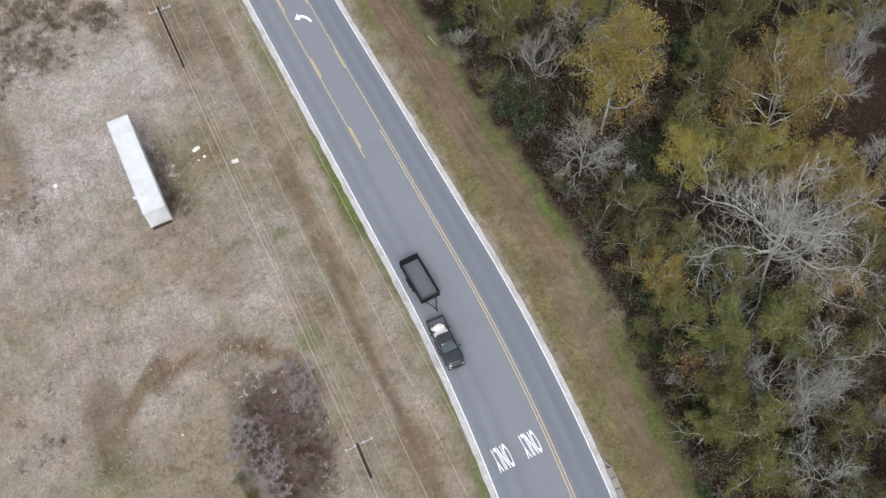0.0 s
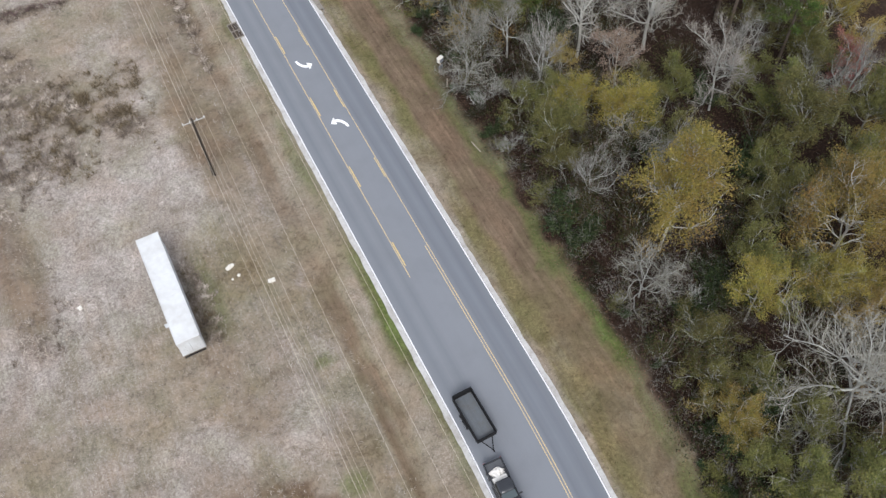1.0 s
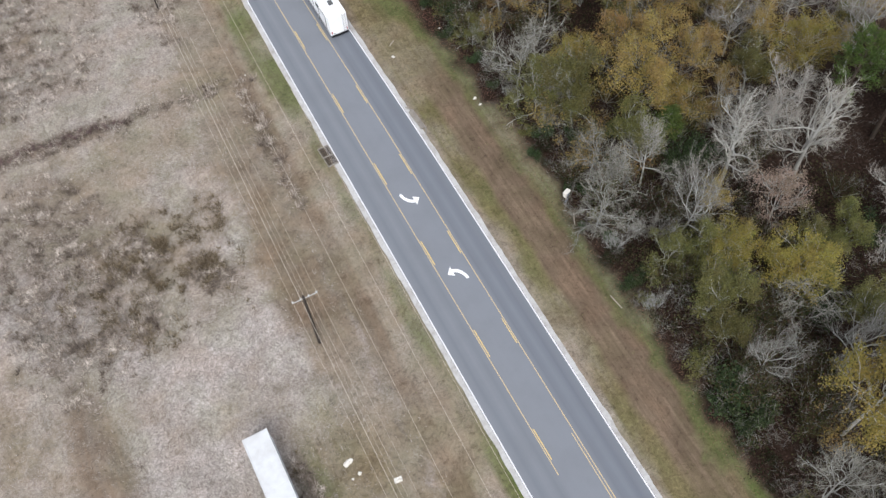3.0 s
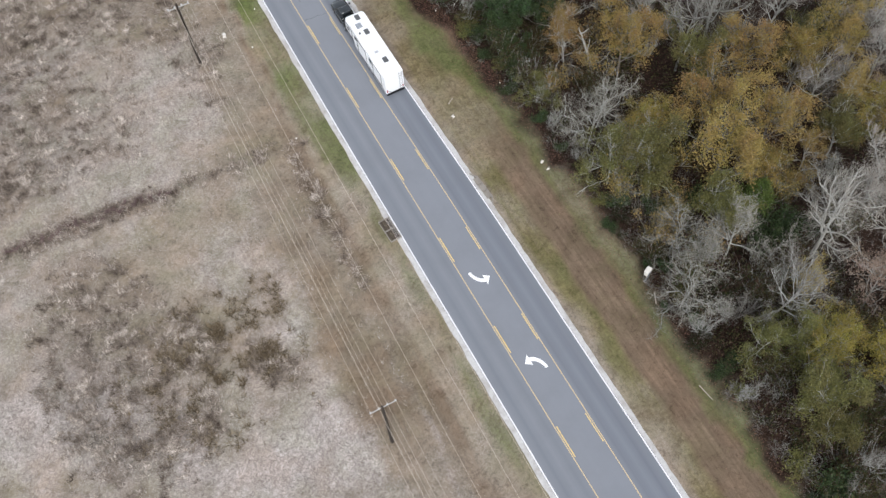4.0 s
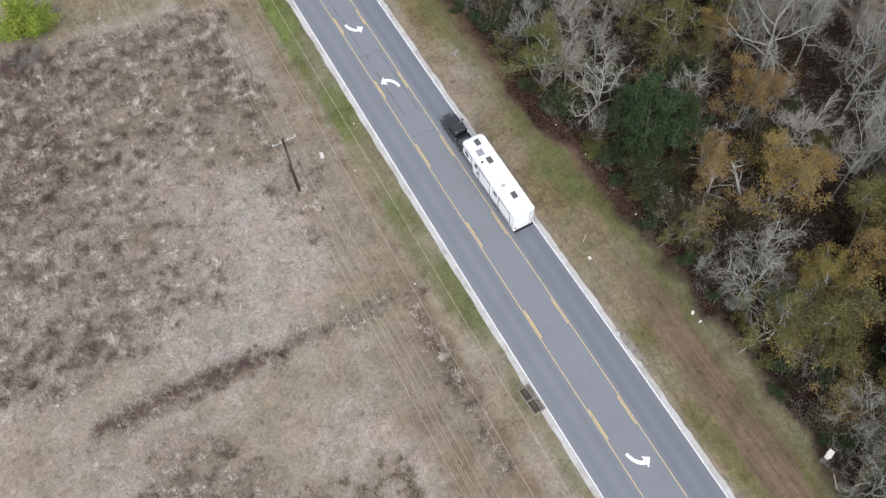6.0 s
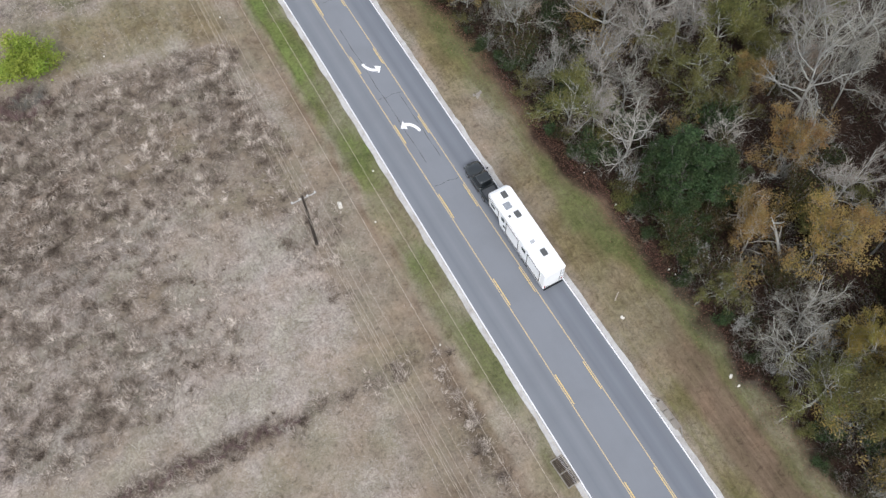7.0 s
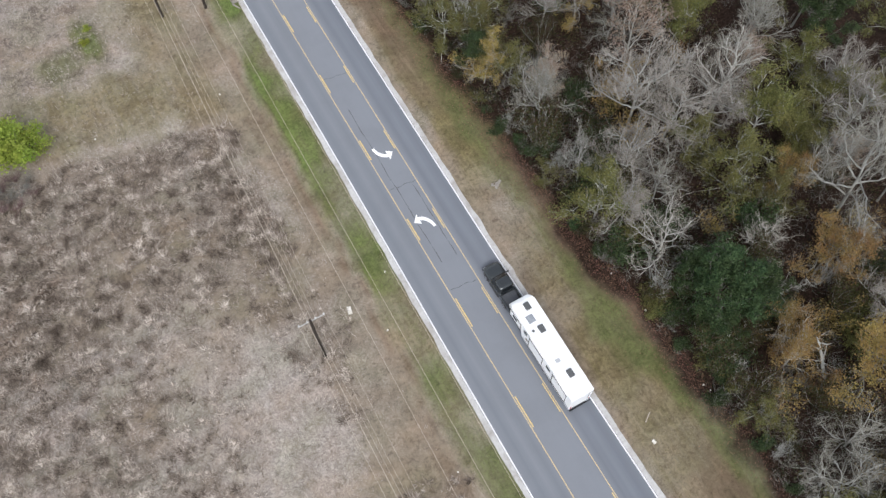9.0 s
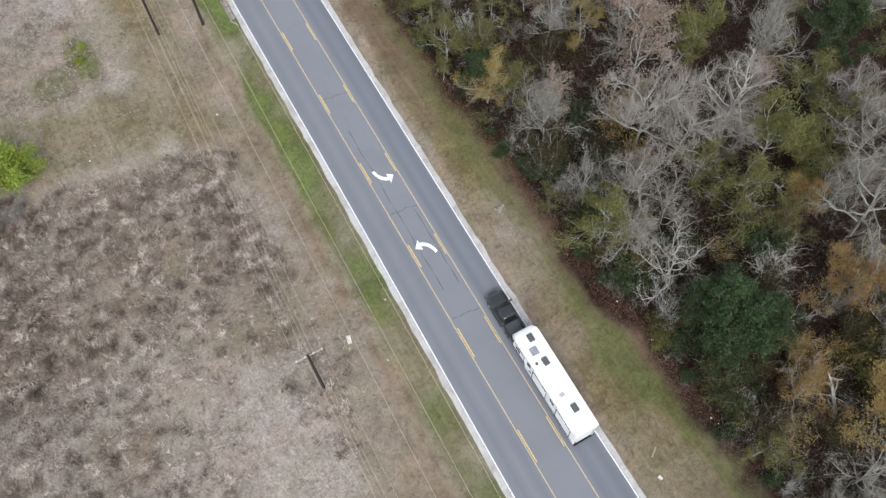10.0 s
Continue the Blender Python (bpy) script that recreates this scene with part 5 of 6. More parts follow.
def tree_of(name, bark, leaf, label, category, seed, leaves=None, twig_bark=None, **kw):
    e = thing(name, pose(0, 0, -60), label, category)
    wood, wf, spray, sf, tips = grow(seed, leafy=bool(leaf), **kw)
    raw_part("trunk", wood, wf, bark, e, smooth=True)
    tagged(raw_part("bough" if leaf else "crown", spray, sf, twig_bark or {BARK_GREY: TWIG_GREY, BARK_PALE: TWIG_PALE}.get(bark, bark), e), kind="stuff")
    if leaf:
        v, f = leaf_cloud(seed + 50, tips, *leaves)
        tagged(raw_part("crown", v, f, leaf, e), kind="stuff")
    return e


def pine_of(seed, height, reach, label):
    rng = random.Random(seed)
    e = thing("pine_tree", pose(0, 0, -60), label, "tree")
    wood, wf, tips = [], [], []
    trunk = bough(rng, Vector((0, 0, -0.4)), Vector((0.02, 0.02, 1)), height, 8, 0.0, 0.03)
    sweep(trunk, [0.24 * (1 - 0.8 * i / 8) for i in range(9)], 8, wood, wf)
    for li in range(34):
        f = 0.5 + 0.5 * li / 34
        p, d = along(trunk, min(f, 0.999))
        az = li * 2.4
        way = Vector((math.cos(az), math.sin(az), rng.uniform(0.05, 0.5)))
        ln = reach * (1.15 - f) * 1.9 * rng.uniform(0.7, 1.15)
        limb = bough(rng, p, way, ln, 4, 0.1, 0.12)
        sweep(limb, [0.05, 0.04, 0.03, 0.022, 0.012], 4, wood, wf)
        for si in range(6):
            q, dd = along(limb, 0.35 + 0.64 * si / 6)
            side = Vector((rng.uniform(-1, 1), rng.uniform(-1, 1), rng.uniform(0, 0.7)))
            tw = [q, q + (dd + side).normalized() * ln * 0.25]
            sweep(tw, [0.02, 0.01], 3, wood, wf)
            tips += [(li, tw[1]), (li, tw[0].lerp(tw[1], 0.5))]
    raw_part("trunk", wood, wf, BARK_PINE, e, smooth=True)
    v, f = leaf_cloud(seed, tips, 13, 0.22, 0.42, 0.07, 1.0, 0.8)
    tagged(raw_part("crown", v, f, LEAF_PINE, e), kind="stuff")
    return e


def bush_of(name, seed, bark, leaf, label, height, reach, leaves):
    """Several thin stems from one root."""
    rng = random.Random(seed)
    e = thing(name, pose(0, 0, -60), label, "shrub")
    wood, wf, tips = [], [], []
    for i in range(9):
        az = i * 2.4 + rng.random()
        el = radians(rng.uniform(35, 80))
        stem = bough(rng, Vector((0, 0, -0.1)), Vector((math.cos(az) * math.cos(el), math.sin(az) * math.cos(el), math.sin(el))), reach * rng.uniform(0.7, 1.2), 4, 0.05, 0.25)
        sweep(stem, [0.045, 0.035, 0.028, 0.02, 0.012], 3, wood, wf)
        for si in range(9):
            q, dd = along(stem, 0.25 + 0.74 * si / 9)
            side = Vector((rng.uniform(-1, 1), rng.uniform(-1, 1), rng.uniform(-0.2, 0.8)))
            tw = bough(rng, q, dd + side, reach * rng.uniform(0.2, 0.4), 2, 0.05, 0.3)
            spike([tw[0], tw[2]] if leaf else tw, 0.018, wood, wf)
            tips += [(i * 3 + si // 3, tw[1]), (i * 3 + si // 3, tw[2])]
            for fi in range(2 if leaf else 9):
                q2, d2 = along(tw, rng.uniform(0.3, 0.95))
                ft = [q2, q2 + Vector((rng.uniform(-1, 1), rng.uniform(-1, 1), rng.uniform(-0.2, 1))).normalized() * reach * 0.16]
                if not leaf:
                    spike(ft, 0.011, wood, wf)
                tips.append((i * 3 + si // 3, ft[1]))
    tagged(raw_part("bough", wood, wf, bark, e), kind="stuff")
    if leaf:
        v, f = leaf_cloud(seed + 9, tips, *leaves)
        tagged(raw_part("crown", v, f, leaf, e), kind="stuff")
    return e


BROAD = dict(height=13.5, reach=5.0, fork=0.4, limbs=12, subs=6, twigs=5, fine=2, wander=0.3)
SPREAD = dict(height=11.0, reach=7.2, fork=0.32, limbs=12, subs=9, twigs=6, fine=2, wander=0.32, lift=0.05, girth=0.21)
SLIM = dict(height=14.5, reach=4.4, fork=0.35, limbs=13, subs=7, twigs=5, fine=2, lift=0.12, wander=0.28)
LOW = dict(height=7.5, reach=4.6, fork=0.2, limbs=11, subs=7, twigs=5, fine=2, lift=0.02, wander=0.34, girth=0.13)

GREY_BARE = "leafless tree with pale grey lichen-covered branches"
YELLOW = "broad tree with thinning yellow-olive autumn leaves"
OLIVE = "broad tree with dull olive-green leaves"
TAN = "half-bare tree with tan and orange leaves"
PROTO = {
    "bare_a": tree_of("bare_tree", BARK_GREY, None, GREY_BARE, "tree", 11, **SPREAD | dict(fine=3)),
    "bare_b": tree_of("bare_tree", BARK_GREY, None, GREY_BARE, "tree", 12, **BROAD | dict(subs=9, twigs=6, fine=3, reach=5.6)),
    "bare_c": tree_of("bare_tree", BARK_PALE, None, "tall leafless tree with bleached white limbs", "tree", 13, **SLIM | dict(upright=4, girth=0.25, wander=0.3, lift=0.06, reach=5.0, subs=8)),
    "bare_d": tree_of("bare_tree", BARK_GREY, None, "leafless tree with dense grey-brown twigs", "tree", 14, twig_bark=BARK_BROWN, **SLIM | dict(reach=5.2, twigs=7, lift=0.2)),
    "bare_e": tree_of("bare_tree", BARK_PALE, None, "small leafless tree with cream-coloured twigs", "tree", 15, **LOW),
    "bare_f": tree_of("bare_tree", BARK_GREY, None, "low leafless tree with drooping grey branches", "tree", 16, **LOW | dict(lift=-0.03, reach=5.0, fine=3, twigs=6)),
    "bare_g": tree_of("bare_tree", BARK_GREY, None, "huge leafless tree with pale radiating limbs", "tree", 17, **SPREAD | dict(limbs=19, subs=10, twigs=7, girth=0.22, twig=0.017, upright=-10, lift=0.015, wander=0.34, reach=8.0)),
    "bare_h": tree_of("bare_tree", BARK_GREY, None, "leafless tree with a haze of fine pinkish-grey twigs", "tree", 18, twig_bark=BARK_PINK, **BROAD | dict(limbs=14, subs=8, twigs=7, fine=3, reach=5.4, twig=0.02)),
    "yellow_a": tree_of("autumn_tree", BARK_PALE, LEAF_YELLOW, YELLOW, "tree", 21, (12, 0.27, 0.145, 0.1, 0.88), **BROAD | dict(subs=7)),
    "yellow_b": tree_of("autumn_tree", BARK_PALE, LEAF_YELLOW, YELLOW, "tree", 22, (10, 0.27, 0.145, 0.1, 0.86), **SPREAD | dict(twigs=5, reach=6.0)),
    "olive_a": tree_of("olive_green_tree", BARK_GREY, LEAF_OLIVE, OLIVE, "tree", 31, (9, 0.26, 0.165, 0.115, 0.86), **BROAD | dict(height=12.0)),
    "olive_b": tree_of("olive_green_tree", BARK_GREY, LEAF_OLIVE, OLIVE, "tree", 32, (7, 0.24, 0.16, 0.11, 0.72), **LOW | dict(height=10.0)),
    "tan_a": tree_of("autumn_tree", BARK_BROWN, LEAF_ORANGE, TAN, "tree", 41, (10, 0.25, 0.145, 0.1, 0.8), **BROAD | dict(height=11.5)),
    "tan_b": tree_of("autumn_tree", BARK_PALE, LEAF_ORANGE, TAN, "tree", 42, (9, 0.23, 0.13, 0.09, 0.55), **LOW | dict(height=9.5)),
    "beige_a": tree_of("autumn_tree", BARK_PALE, LEAF_BEIGE, "half-bare tree with withered beige leaves", "tree", 43, (5, 0.25, 0.16, 0.1, 0.6), **LOW | dict(height=10.0, reach=4.2, lift=0.08)),
    "dark_a": tree_of("evergreen_tree", BARK_BROWN, LEAF_DARK, "dense dark evergreen tree with glossy leaves", "tree", 51, (14, 0.22, 0.2, 0.13, 0.8), height=12.0, reach=4.5, fork=0.3, limbs=14, subs=7, twigs=5, fine=1),
    "red_a": tree_of("autumn_tree", BARK_GREY, LEAF_RED, "small tree with faded red leaves", "tree", 45, (8, 0.22, 0.13, 0.09, 0.8), **LOW | dict(height=8.5, reach=3.0)),
    "pine_a": pine_of(61, 17.0, 3.3, "tall pine with bright green needles"),
    "pine_b": pine_of(62, 11.0, 2.6, "young pine with bright green needles"),
    "bush_a": bush_of("shrub", 71, BARK_BROWN, LEAF_UNDER_SHADED, "brown-green undergrowth shrub on the forest floor", 2.2, 2.3, (5, 0.3, 0.19, 0.115, 0.7)),
    "bush_b": bush_of("shrub", 72, BARK_BROWN, None, "leafless brown thicket on the forest floor", 2.4, 2.6, None),
    "bush_c": bush_of("shrub", 73, BARK_BROWN, LEAF_DARK, "dark green shrub at the forest edge", 2.2, 2.2, (7, 0.3, 0.2, 0.12, 0.9)),
    "bush_d": bush_of("shrub", 74, BARK_GREY, None, "grey leafless shrub at the forest edge", 2.6, 3.0, None),
    "bush_e": bush_of("shrub", 75, BARK_BROWN, LEAF_LIME, "lime-green leafy shrub in the field", 3.0, 3.2, (14, 0.34, 0.2, 0.12, 1.0)),
    "bush_i": bush_of("sapling", 79, BARK_BROWN, LEAF_ORANGE, "young tree with withered rust-brown leaves", 3.4, 3.4, (5, 0.26, 0.13, 0.09, 0.55)),
    "bush_j": bush_of("sapling", 80, BARK_GREY, LEAF_MID_SHADED, "young tree with olive leaves between taller trees", 3.6, 3.6, (8, 0.3, 0.14, 0.1, 0.75)),
    "bush_k": bush_of("sapling", 81, BARK_BROWN, LEAF_DARK, "young evergreen between taller trees", 3.2, 3.2, (8, 0.3, 0.16, 0.11, 0.8)),
    "bush_g": bush_of("bramble", 77, BARK_RED, None, "dark red-brown leafless thicket in the field", 2.0, 2.4, None),
    "bush_h": bush_of("bramble", 78, BARK_LAVENDER, None, "pale lavender-grey leafless shrub in the field", 2.0, 2.4, None),
    "bush_f": bush_of("shrub", 76, BARK_BROWN, LEAF_OLIVE, "olive-green shrub beside the forest", 2.4, 2.6, (7, 0.3, 0.18, 0.11, 0.8)),
}
used = set()
planted = []
plant_rng = random.Random(77)


def plant(kind, x, y, size=1.0, turn=None, tall=1.0):
    m = pose(x, y, land(x, y), 0, 0, plant_rng.uniform(0, 360) if turn is None else turn)
    m = m @ Matrix.Diagonal((size, size, size * tall, 1))
    src = PROTO[kind]
    if kind not in used:
        used.add(kind)
        src.matrix_basis = m
        ob = src
    else:
        ob = copy_thing(src, m)
        ob.matrix_basis = m
    planted.append((x, y, size * (1.0 if kind.startswith("bush") else 3.4)))
    return ob


# trees that can be told apart, from the near end of the walk to the far one: kind, x, y, size, height factor
for row in [("yellow_a", 25.0, -11.6, 1.3, 1.0), ("yellow_b", 40.6, -21.4, 1.15, 1.05), ("yellow_a", 28.0, -23.4, 0.85, 1.0), ("yellow_b", 35.6, -26.0, 0.75, 1.1), ("yellow_b", 18.4, -33.2, 0.6, 1.0),
            ("bare_g", 30.6, -35.8, 1.25, 0.95), ("bare_f", 19.6, -15.6, 1.0, 1.0), ("bare_b", 22.6, -51.0, 1.0, 0.9), ("bare_f", 20.5, -57, 0.85, 1.0), ("olive_a", 43.6, -9.6, 1.15, 1.0),
            ("olive_a", 18.8, -41.8, 0.85, 0.95), ("olive_a", 25.4, -44.2, 0.95, 0.95), ("olive_b", 17.4, -50.5, 0.95, 1.0), ("olive_b", 21.0, -24.4, 0.85, 0.9), ("olive_b", 23.4, -30.2, 0.7, 0.9),
            ("bare_h", 42.2, 2.8, 0.95, 1.0), ("red_a", 57.4, -2.2, 1.0, 1.0), ("bare_d", 54.0, -6.5, 0.9, 1.0), ("olive_b", 33, -49, 1.0, 1.1), ("olive_b", 36.4, -13.6, 0.8, 1.0), ("olive_a", 33.0, -3.2, 0.8, 1.0),
            ("olive_b", 48.6, -14.4, 0.9, 1.0), ("bare_f", 26.8, -47.6, 0.95, 1.2), ("bare_f", 19.6, -45.4, 0.75, 1.2), ("bush_c", 17.6, -3.0, 1.5, 1.1), ("bush_c", 18.6, -6.4, 1.2, 1.1)]:
    plant(row[0], row[1], row[2], row[3], None, row[4])
for row in [("olive_a", 20.6, 5.6, 0.95, 0.9), ("yellow_a", 29.2, 3.8, 0.95, 0.85), ("bare_f", 16.8, 20.4, 0.95, 0.95), ("bare_c", 32.4, 18.6, 1.0, 1.0), ("bare_c", 40.9, 15.6, 1.1, 1.0),
            ("olive_b", 20.2, 12.0, 0.7, 1.0), ("yellow_b", 25.4, 8.8, 0.6, 1.1), ("tan_b", 27.6, 14.6, 0.75, 1.1), ("beige_a", 33.4, 11.2, 1.0, 1.0), ("pine_b", 28.6, 25.6, 0.8, 1.0), ("pine_a", 50.4, 11.0, 1.25, 0.95), ("pine_a", 53.0, 4.0, 1.1, 0.9),
            ("pine_a", 48.0, 18.8, 1.05, 0.95), ("tan_a", 28.4, 31.0, 1.15, 1.0), ("olive_b", 18.8, 37.6, 0.95, 1.0), ("pine_a", 52.2, 15.4, 1.2, 0.95),
            ("bare_f", 19.8, 26.6, 0.85, 1.0), ("olive_a", 21.6, 33.4, 1.0, 1.0), ("yellow_b", 24.6, 38.8, 0.7, 1.0)]:
    plant(row[0], row[1], row[2], row[3], None, row[4])
for row in [("dark_a", 21.0, 62.8, 1.0, 1.0), ("dark_a", 23.2, 60.4, 0.75, 1.05), ("dark_a", 19.6, 65.6, 0.62, 1.1), ("dark_a", 18.4, 60.0, 0.6, 0.9), ("tan_a", 28.0, 49.4, 1.05, 1.0), ("bare_b", 40.2, 48.8, 1.2, 1.0), ("bare_e", 19.6, 71.0, 1.0, 1.0), ("olive_b", 17.9, 51.8, 0.62, 0.8),
            ("bare_f", 19.4, 42.8, 0.95, 1.0), ("tan_a", 31.6, 37.8, 1.0, 1.0), ("tan_b", 23.4, 54.4, 0.9, 1.0), ("bare_f", 23.4, 45.2, 0.8, 1.0), ("bare_a", 39.8, 65.6, 1.05, 1.15), ("tan_a", 32.4, 60.8, 0.85, 1.0),
            ("bare_h", 25.6, 85.4, 1.2, 0.95), ("bare_b", 17.4, 91.0, 0.9, 0.8), ("olive_a", 36.4, 77.4, 0.95, 1.05), ("olive_b", 30.4, 73.8, 0.95, 1.05), ("tan_a", 35.4, 70.6, 0.6, 1.05), ("olive_b", 32.6, 69.6, 0.7, 1.0), ("olive_b", 29.0, 79.0, 0.75, 1.05), ("olive_a", 39.4, 74.6, 0.7, 1.0)]:
    plant(row[0], row[1], row[2], row[3], None, row[4])
for row in [("beige_a", 30.2, 92.8, 1.2, 1.2), ("bare_h", 21.4, 80.2, 0.85, 1.0), ("dark_a", 14.8, 101.6, 0.55, 0.9), ("olive_b", 13.6, 106.2, 0.75, 1.0), ("olive_b", 17.4, 97.6, 0.7, 0.9), ("bare_c", 35.4, 82.8, 0.95, 1.0),
            ("bare_b", 41.4, 87.0, 0.9, 1.0), ("bare_e", 28.2, 66.0, 0.8, 1.1), ("bare_f", 22.9, 76.4, 0.8, 1.0), ("bare_d", 17.2, 82.6, 0.65, 0.9), ("dark_a", 50.0, 84.6, 0.9, 1.0),
            ("tan_b", 24.6, 57.4, 0.7, 1.0), ("bush_e", -36.6, 115.8, 1.5, 1.0), ("bush_e", -34.6, 115.2, 1.05, 0.8), ("bush_e", -35.6, 117.4, 0.9, 0.9), ("bush_b", -36.4, 111.4, 0.9, 0.7), ("bush_b", -38.4, 110.6, 0.9, 0.7), ("bush_g", -37.2, 112.6, 0.8, 0.7), ("bush_g", -38.8, 112.0, 0.9, 0.7), ("bush_g", -39.6, 109.6, 0.85, 0.7), ("bush_g", -37.6, 109.2, 0.7, 0.6), ("bush_g", -40.6, 111.2, 0.9, 0.7), ("bush_g", -36.0, 110.2, 0.55, 0.6), ("bush_e", -24.0, 127.0, 0.28, 0.5), ("bush_e", -23.2, 129.0, 0.25, 0.5)]:
    plant(row[0], row[1], row[2], row[3], None, row[4])
for row in [("bare_h", 46.5, 45.5, 1.1, 1.0), ("bare_h", 52.5, 50.0, 1.0, 0.95), ("bare_c", 45.4, 53.0, 0.9, 1.0), ("bare_h", 48.0, 59.5, 1.05, 1.0), ("tan_a", 38.6, 40.6, 0.95, 1.1), ("tan_a", 35.6, 32.0, 0.95, 1.1), ("yellow_a", 43.6, 37.0, 0.8, 1.1),
            ("bare_h", 34.0, 53.6, 0.75, 1.0), ("bare_h", 44.5, 72.5, 0.95, 1.0), ("bare_a", 50.5, 69.5, 0.9, 1.1), ("tan_b", 46.0, 30.5, 0.9, 1.2), ("bare_h", 53.5, 34.0, 0.9, 1.0), ("bare_h", 55.5, 25.0, 1.0, 1.0), ("olive_a", 58.5, 18.5, 0.9, 1.0), ("bare_h", 58.5, 10.0, 0.9, 1.0)]:
    plant(row[0], row[1], row[2], row[3], None, row[4])


def snag(x, y, lean):
    """A broken bleached trunk with a few stubs."""
    e = thing("dead_tree", pose(x, y, land(x, y), lean[0], lean[1], 0), "broken dead trunk bleached pale grey among the trees", "tree")
    rng, wood, wf = random.Random(3), [], []
    trunk = bough(rng, Vector((0, 0, -0.3)), Vector((0, 0, 1)), 8.0, 8, 0.0, 0.1)
    sweep(trunk, [0.2, 0.19, 0.18, 0.17, 0.16, 0.15, 0.14, 0.1, 0.04], 8, wood, wf)
    for f, az in ((0.62, 0.6), (0.78, 3.1), (0.9, 4.8)):
        p, d = along(trunk, f)
        sweep(bough(rng, p, Vector((math.cos(az), math.sin(az), 0.5)), 1.5, 3, 0.1, 0.3), [0.1, 0.08, 0.06, 0.03], 6, wood, wf)
    raw_part("trunk", wood, wf, BARK_GREY, e, smooth=True)
    return e


snag(25.4, 50.6, (-22, 6))

# the rest of the wood, closer packed towards the road
MIX_NEAR = ["bare_a", "bare_b", "bare_d", "bare_e", "olive_a", "olive_b", "yellow_a", "tan_b", "yellow_b"]
MIX_NORTH = ["bare_b", "bare_h", "bare_d", "bare_f", "bare_h", "olive_b", "beige_a", "olive_b", "tan_b", "olive_a"]
MIX_SOUTH = ["olive_a", "olive_b", "yellow_b", "olive_b", "bare_d", "bare_f", "tan_b", "olive_a"]
MIX_FAR = ["bare_b", "bare_h", "bare_h", "bare_d", "bare_f", "tan_b", "olive_a", "beige_a", "bare_e", "tan_a", "olive_b", "yellow_b"]
wood_rng = random.Random(5)
tries, count = 0, 0
while tries < 9000 and count < 168:
    tries += 1
    y = wood_rng.uniform(-76, 140)
    x = wood_rng.uniform(wood_edge(y) + shift(y) + 1.4, 64)
    if x > 30 + (y + 61) * 0.85 or y > 134 - (x - 15) * 0.66:
        continue
    if any((x - a) ** 2 + (y - b) ** 2 < ((0.7 if x > 36 else 0.9) + r * (0.72 if x > 36 else 0.76)) ** 2 for a, b, r in planted):
        continue
    kinds = MIX_NORTH if y > 58 else ((MIX_SOUTH if y < 10 else MIX_FAR) if x > 38 else (MIX_SOUTH if y < 14 else MIX_NEAR))
    plant(wood_rng.choice(kinds), x, y, wood_rng.uniform(0.65, 0.95), None, wood_rng.uniform(0.85, 1.05))
    count += 1

# hem of dark shrubs, uneven, reaching out over the grass
hem_rng = random.Random(57)
for i in range(95):
    y = hem_rng.uniform(-66, 125)
    x = wood_edge(y) + shift(y) + hem_rng.uniform(-0.3, 2.2)
    plant(hem_rng.choice(["bush_c", "bush_f", "bush_a", "bush_c", "bush_b"]), x, y, hem_rng.uniform(0.35, 0.75), None, hem_rng.uniform(0.7, 1.2))

# small trees along the edge of the wood
edge_rng = random.Random(31)
for i in range(27):
    y = -74 + i * 7.4 + edge_rng.uniform(-2.5, 2.5)
    x = wood_edge(y) + shift(y) + edge_rng.uniform(1.0, 2.6)
    kinds = ["olive_b", "yellow_b", "bare_f", "olive_b"] if y < 12 else (["olive_b", "tan_b", "bare_f"] if y < 55 else ["bare_e", "olive_b", "bare_f", "bare_d"])
    if any((x - a) ** 2 + (y - b) ** 2 < 9 for a, b, r in planted):
        continue
    plant(edge_rng.choice(kinds), x, y, edge_rng.uniform(0.42, 0.68), None, edge_rng.uniform(0.8, 1.1))

# undergrowth
bush_rng = random.Random(9)
for i in range(130):
    y = bush_rng.uniform(-76, 135)
    x = wood_edge(y) + shift(y) + 1.2 + (bush_rng.uniform(0, 1.8) if i % 3 == 0 else abs(bush_rng.gauss(0, 1)) * 15)
    if x > 56:
        continue
    near = x < wood_edge(y) + shift(y) + 3
    kind = bush_rng.choice(["bush_c", "bush_f", "bush_d", "bush_a", "bush_b"] if near else ["bush_a", "bush_b", "bush_b", "bush_a", "bush_d", "bush_f"])
    plant(kind, x, y, bush_rng.uniform(0.5, 0.95) if near else bush_rng.uniform(0.7, 1.6), None, bush_rng.uniform(0.6, 1.0))
# saplings that fill the gaps between the crowns
gap_rng = random.Random(19)
tries, count = 0, 0
while tries < 5000 and count < 175:
    tries += 1
    y = gap_rng.uniform(-66, 118)
    x = wood_edge(y) + shift(y) + 1.5 + abs(gap_rng.gauss(0, 1)) * 15
    if x > 56 or x > 26 + (y + 61) * 0.85 or y > 128 - (x - 15) * 0.66 or any((x - a) ** 2 + (y - b) ** 2 < (0.42 * r) ** 2 for a, b, r in planted):
        continue
    plant(gap_rng.choice(["bush_j", "bush_j", "bush_k", "bush_i", "bush_j", "bush_d"]), x, y, gap_rng.uniform(0.75, 1.3), None, gap_rng.uniform(0.9, 1.5))
    count += 1
for i in range(64):
    a, r = i * 2.4, math.sqrt((i + 0.5) / 64)
    plant("bush_g", -22.3 + 3.9 * r * math.cos(a) + 0.17 * 7.2 * r * math.sin(a), -29.6 + 7.4 * r * math.sin(a), bush_rng.uniform(0.3, 0.55), None, 0.65)
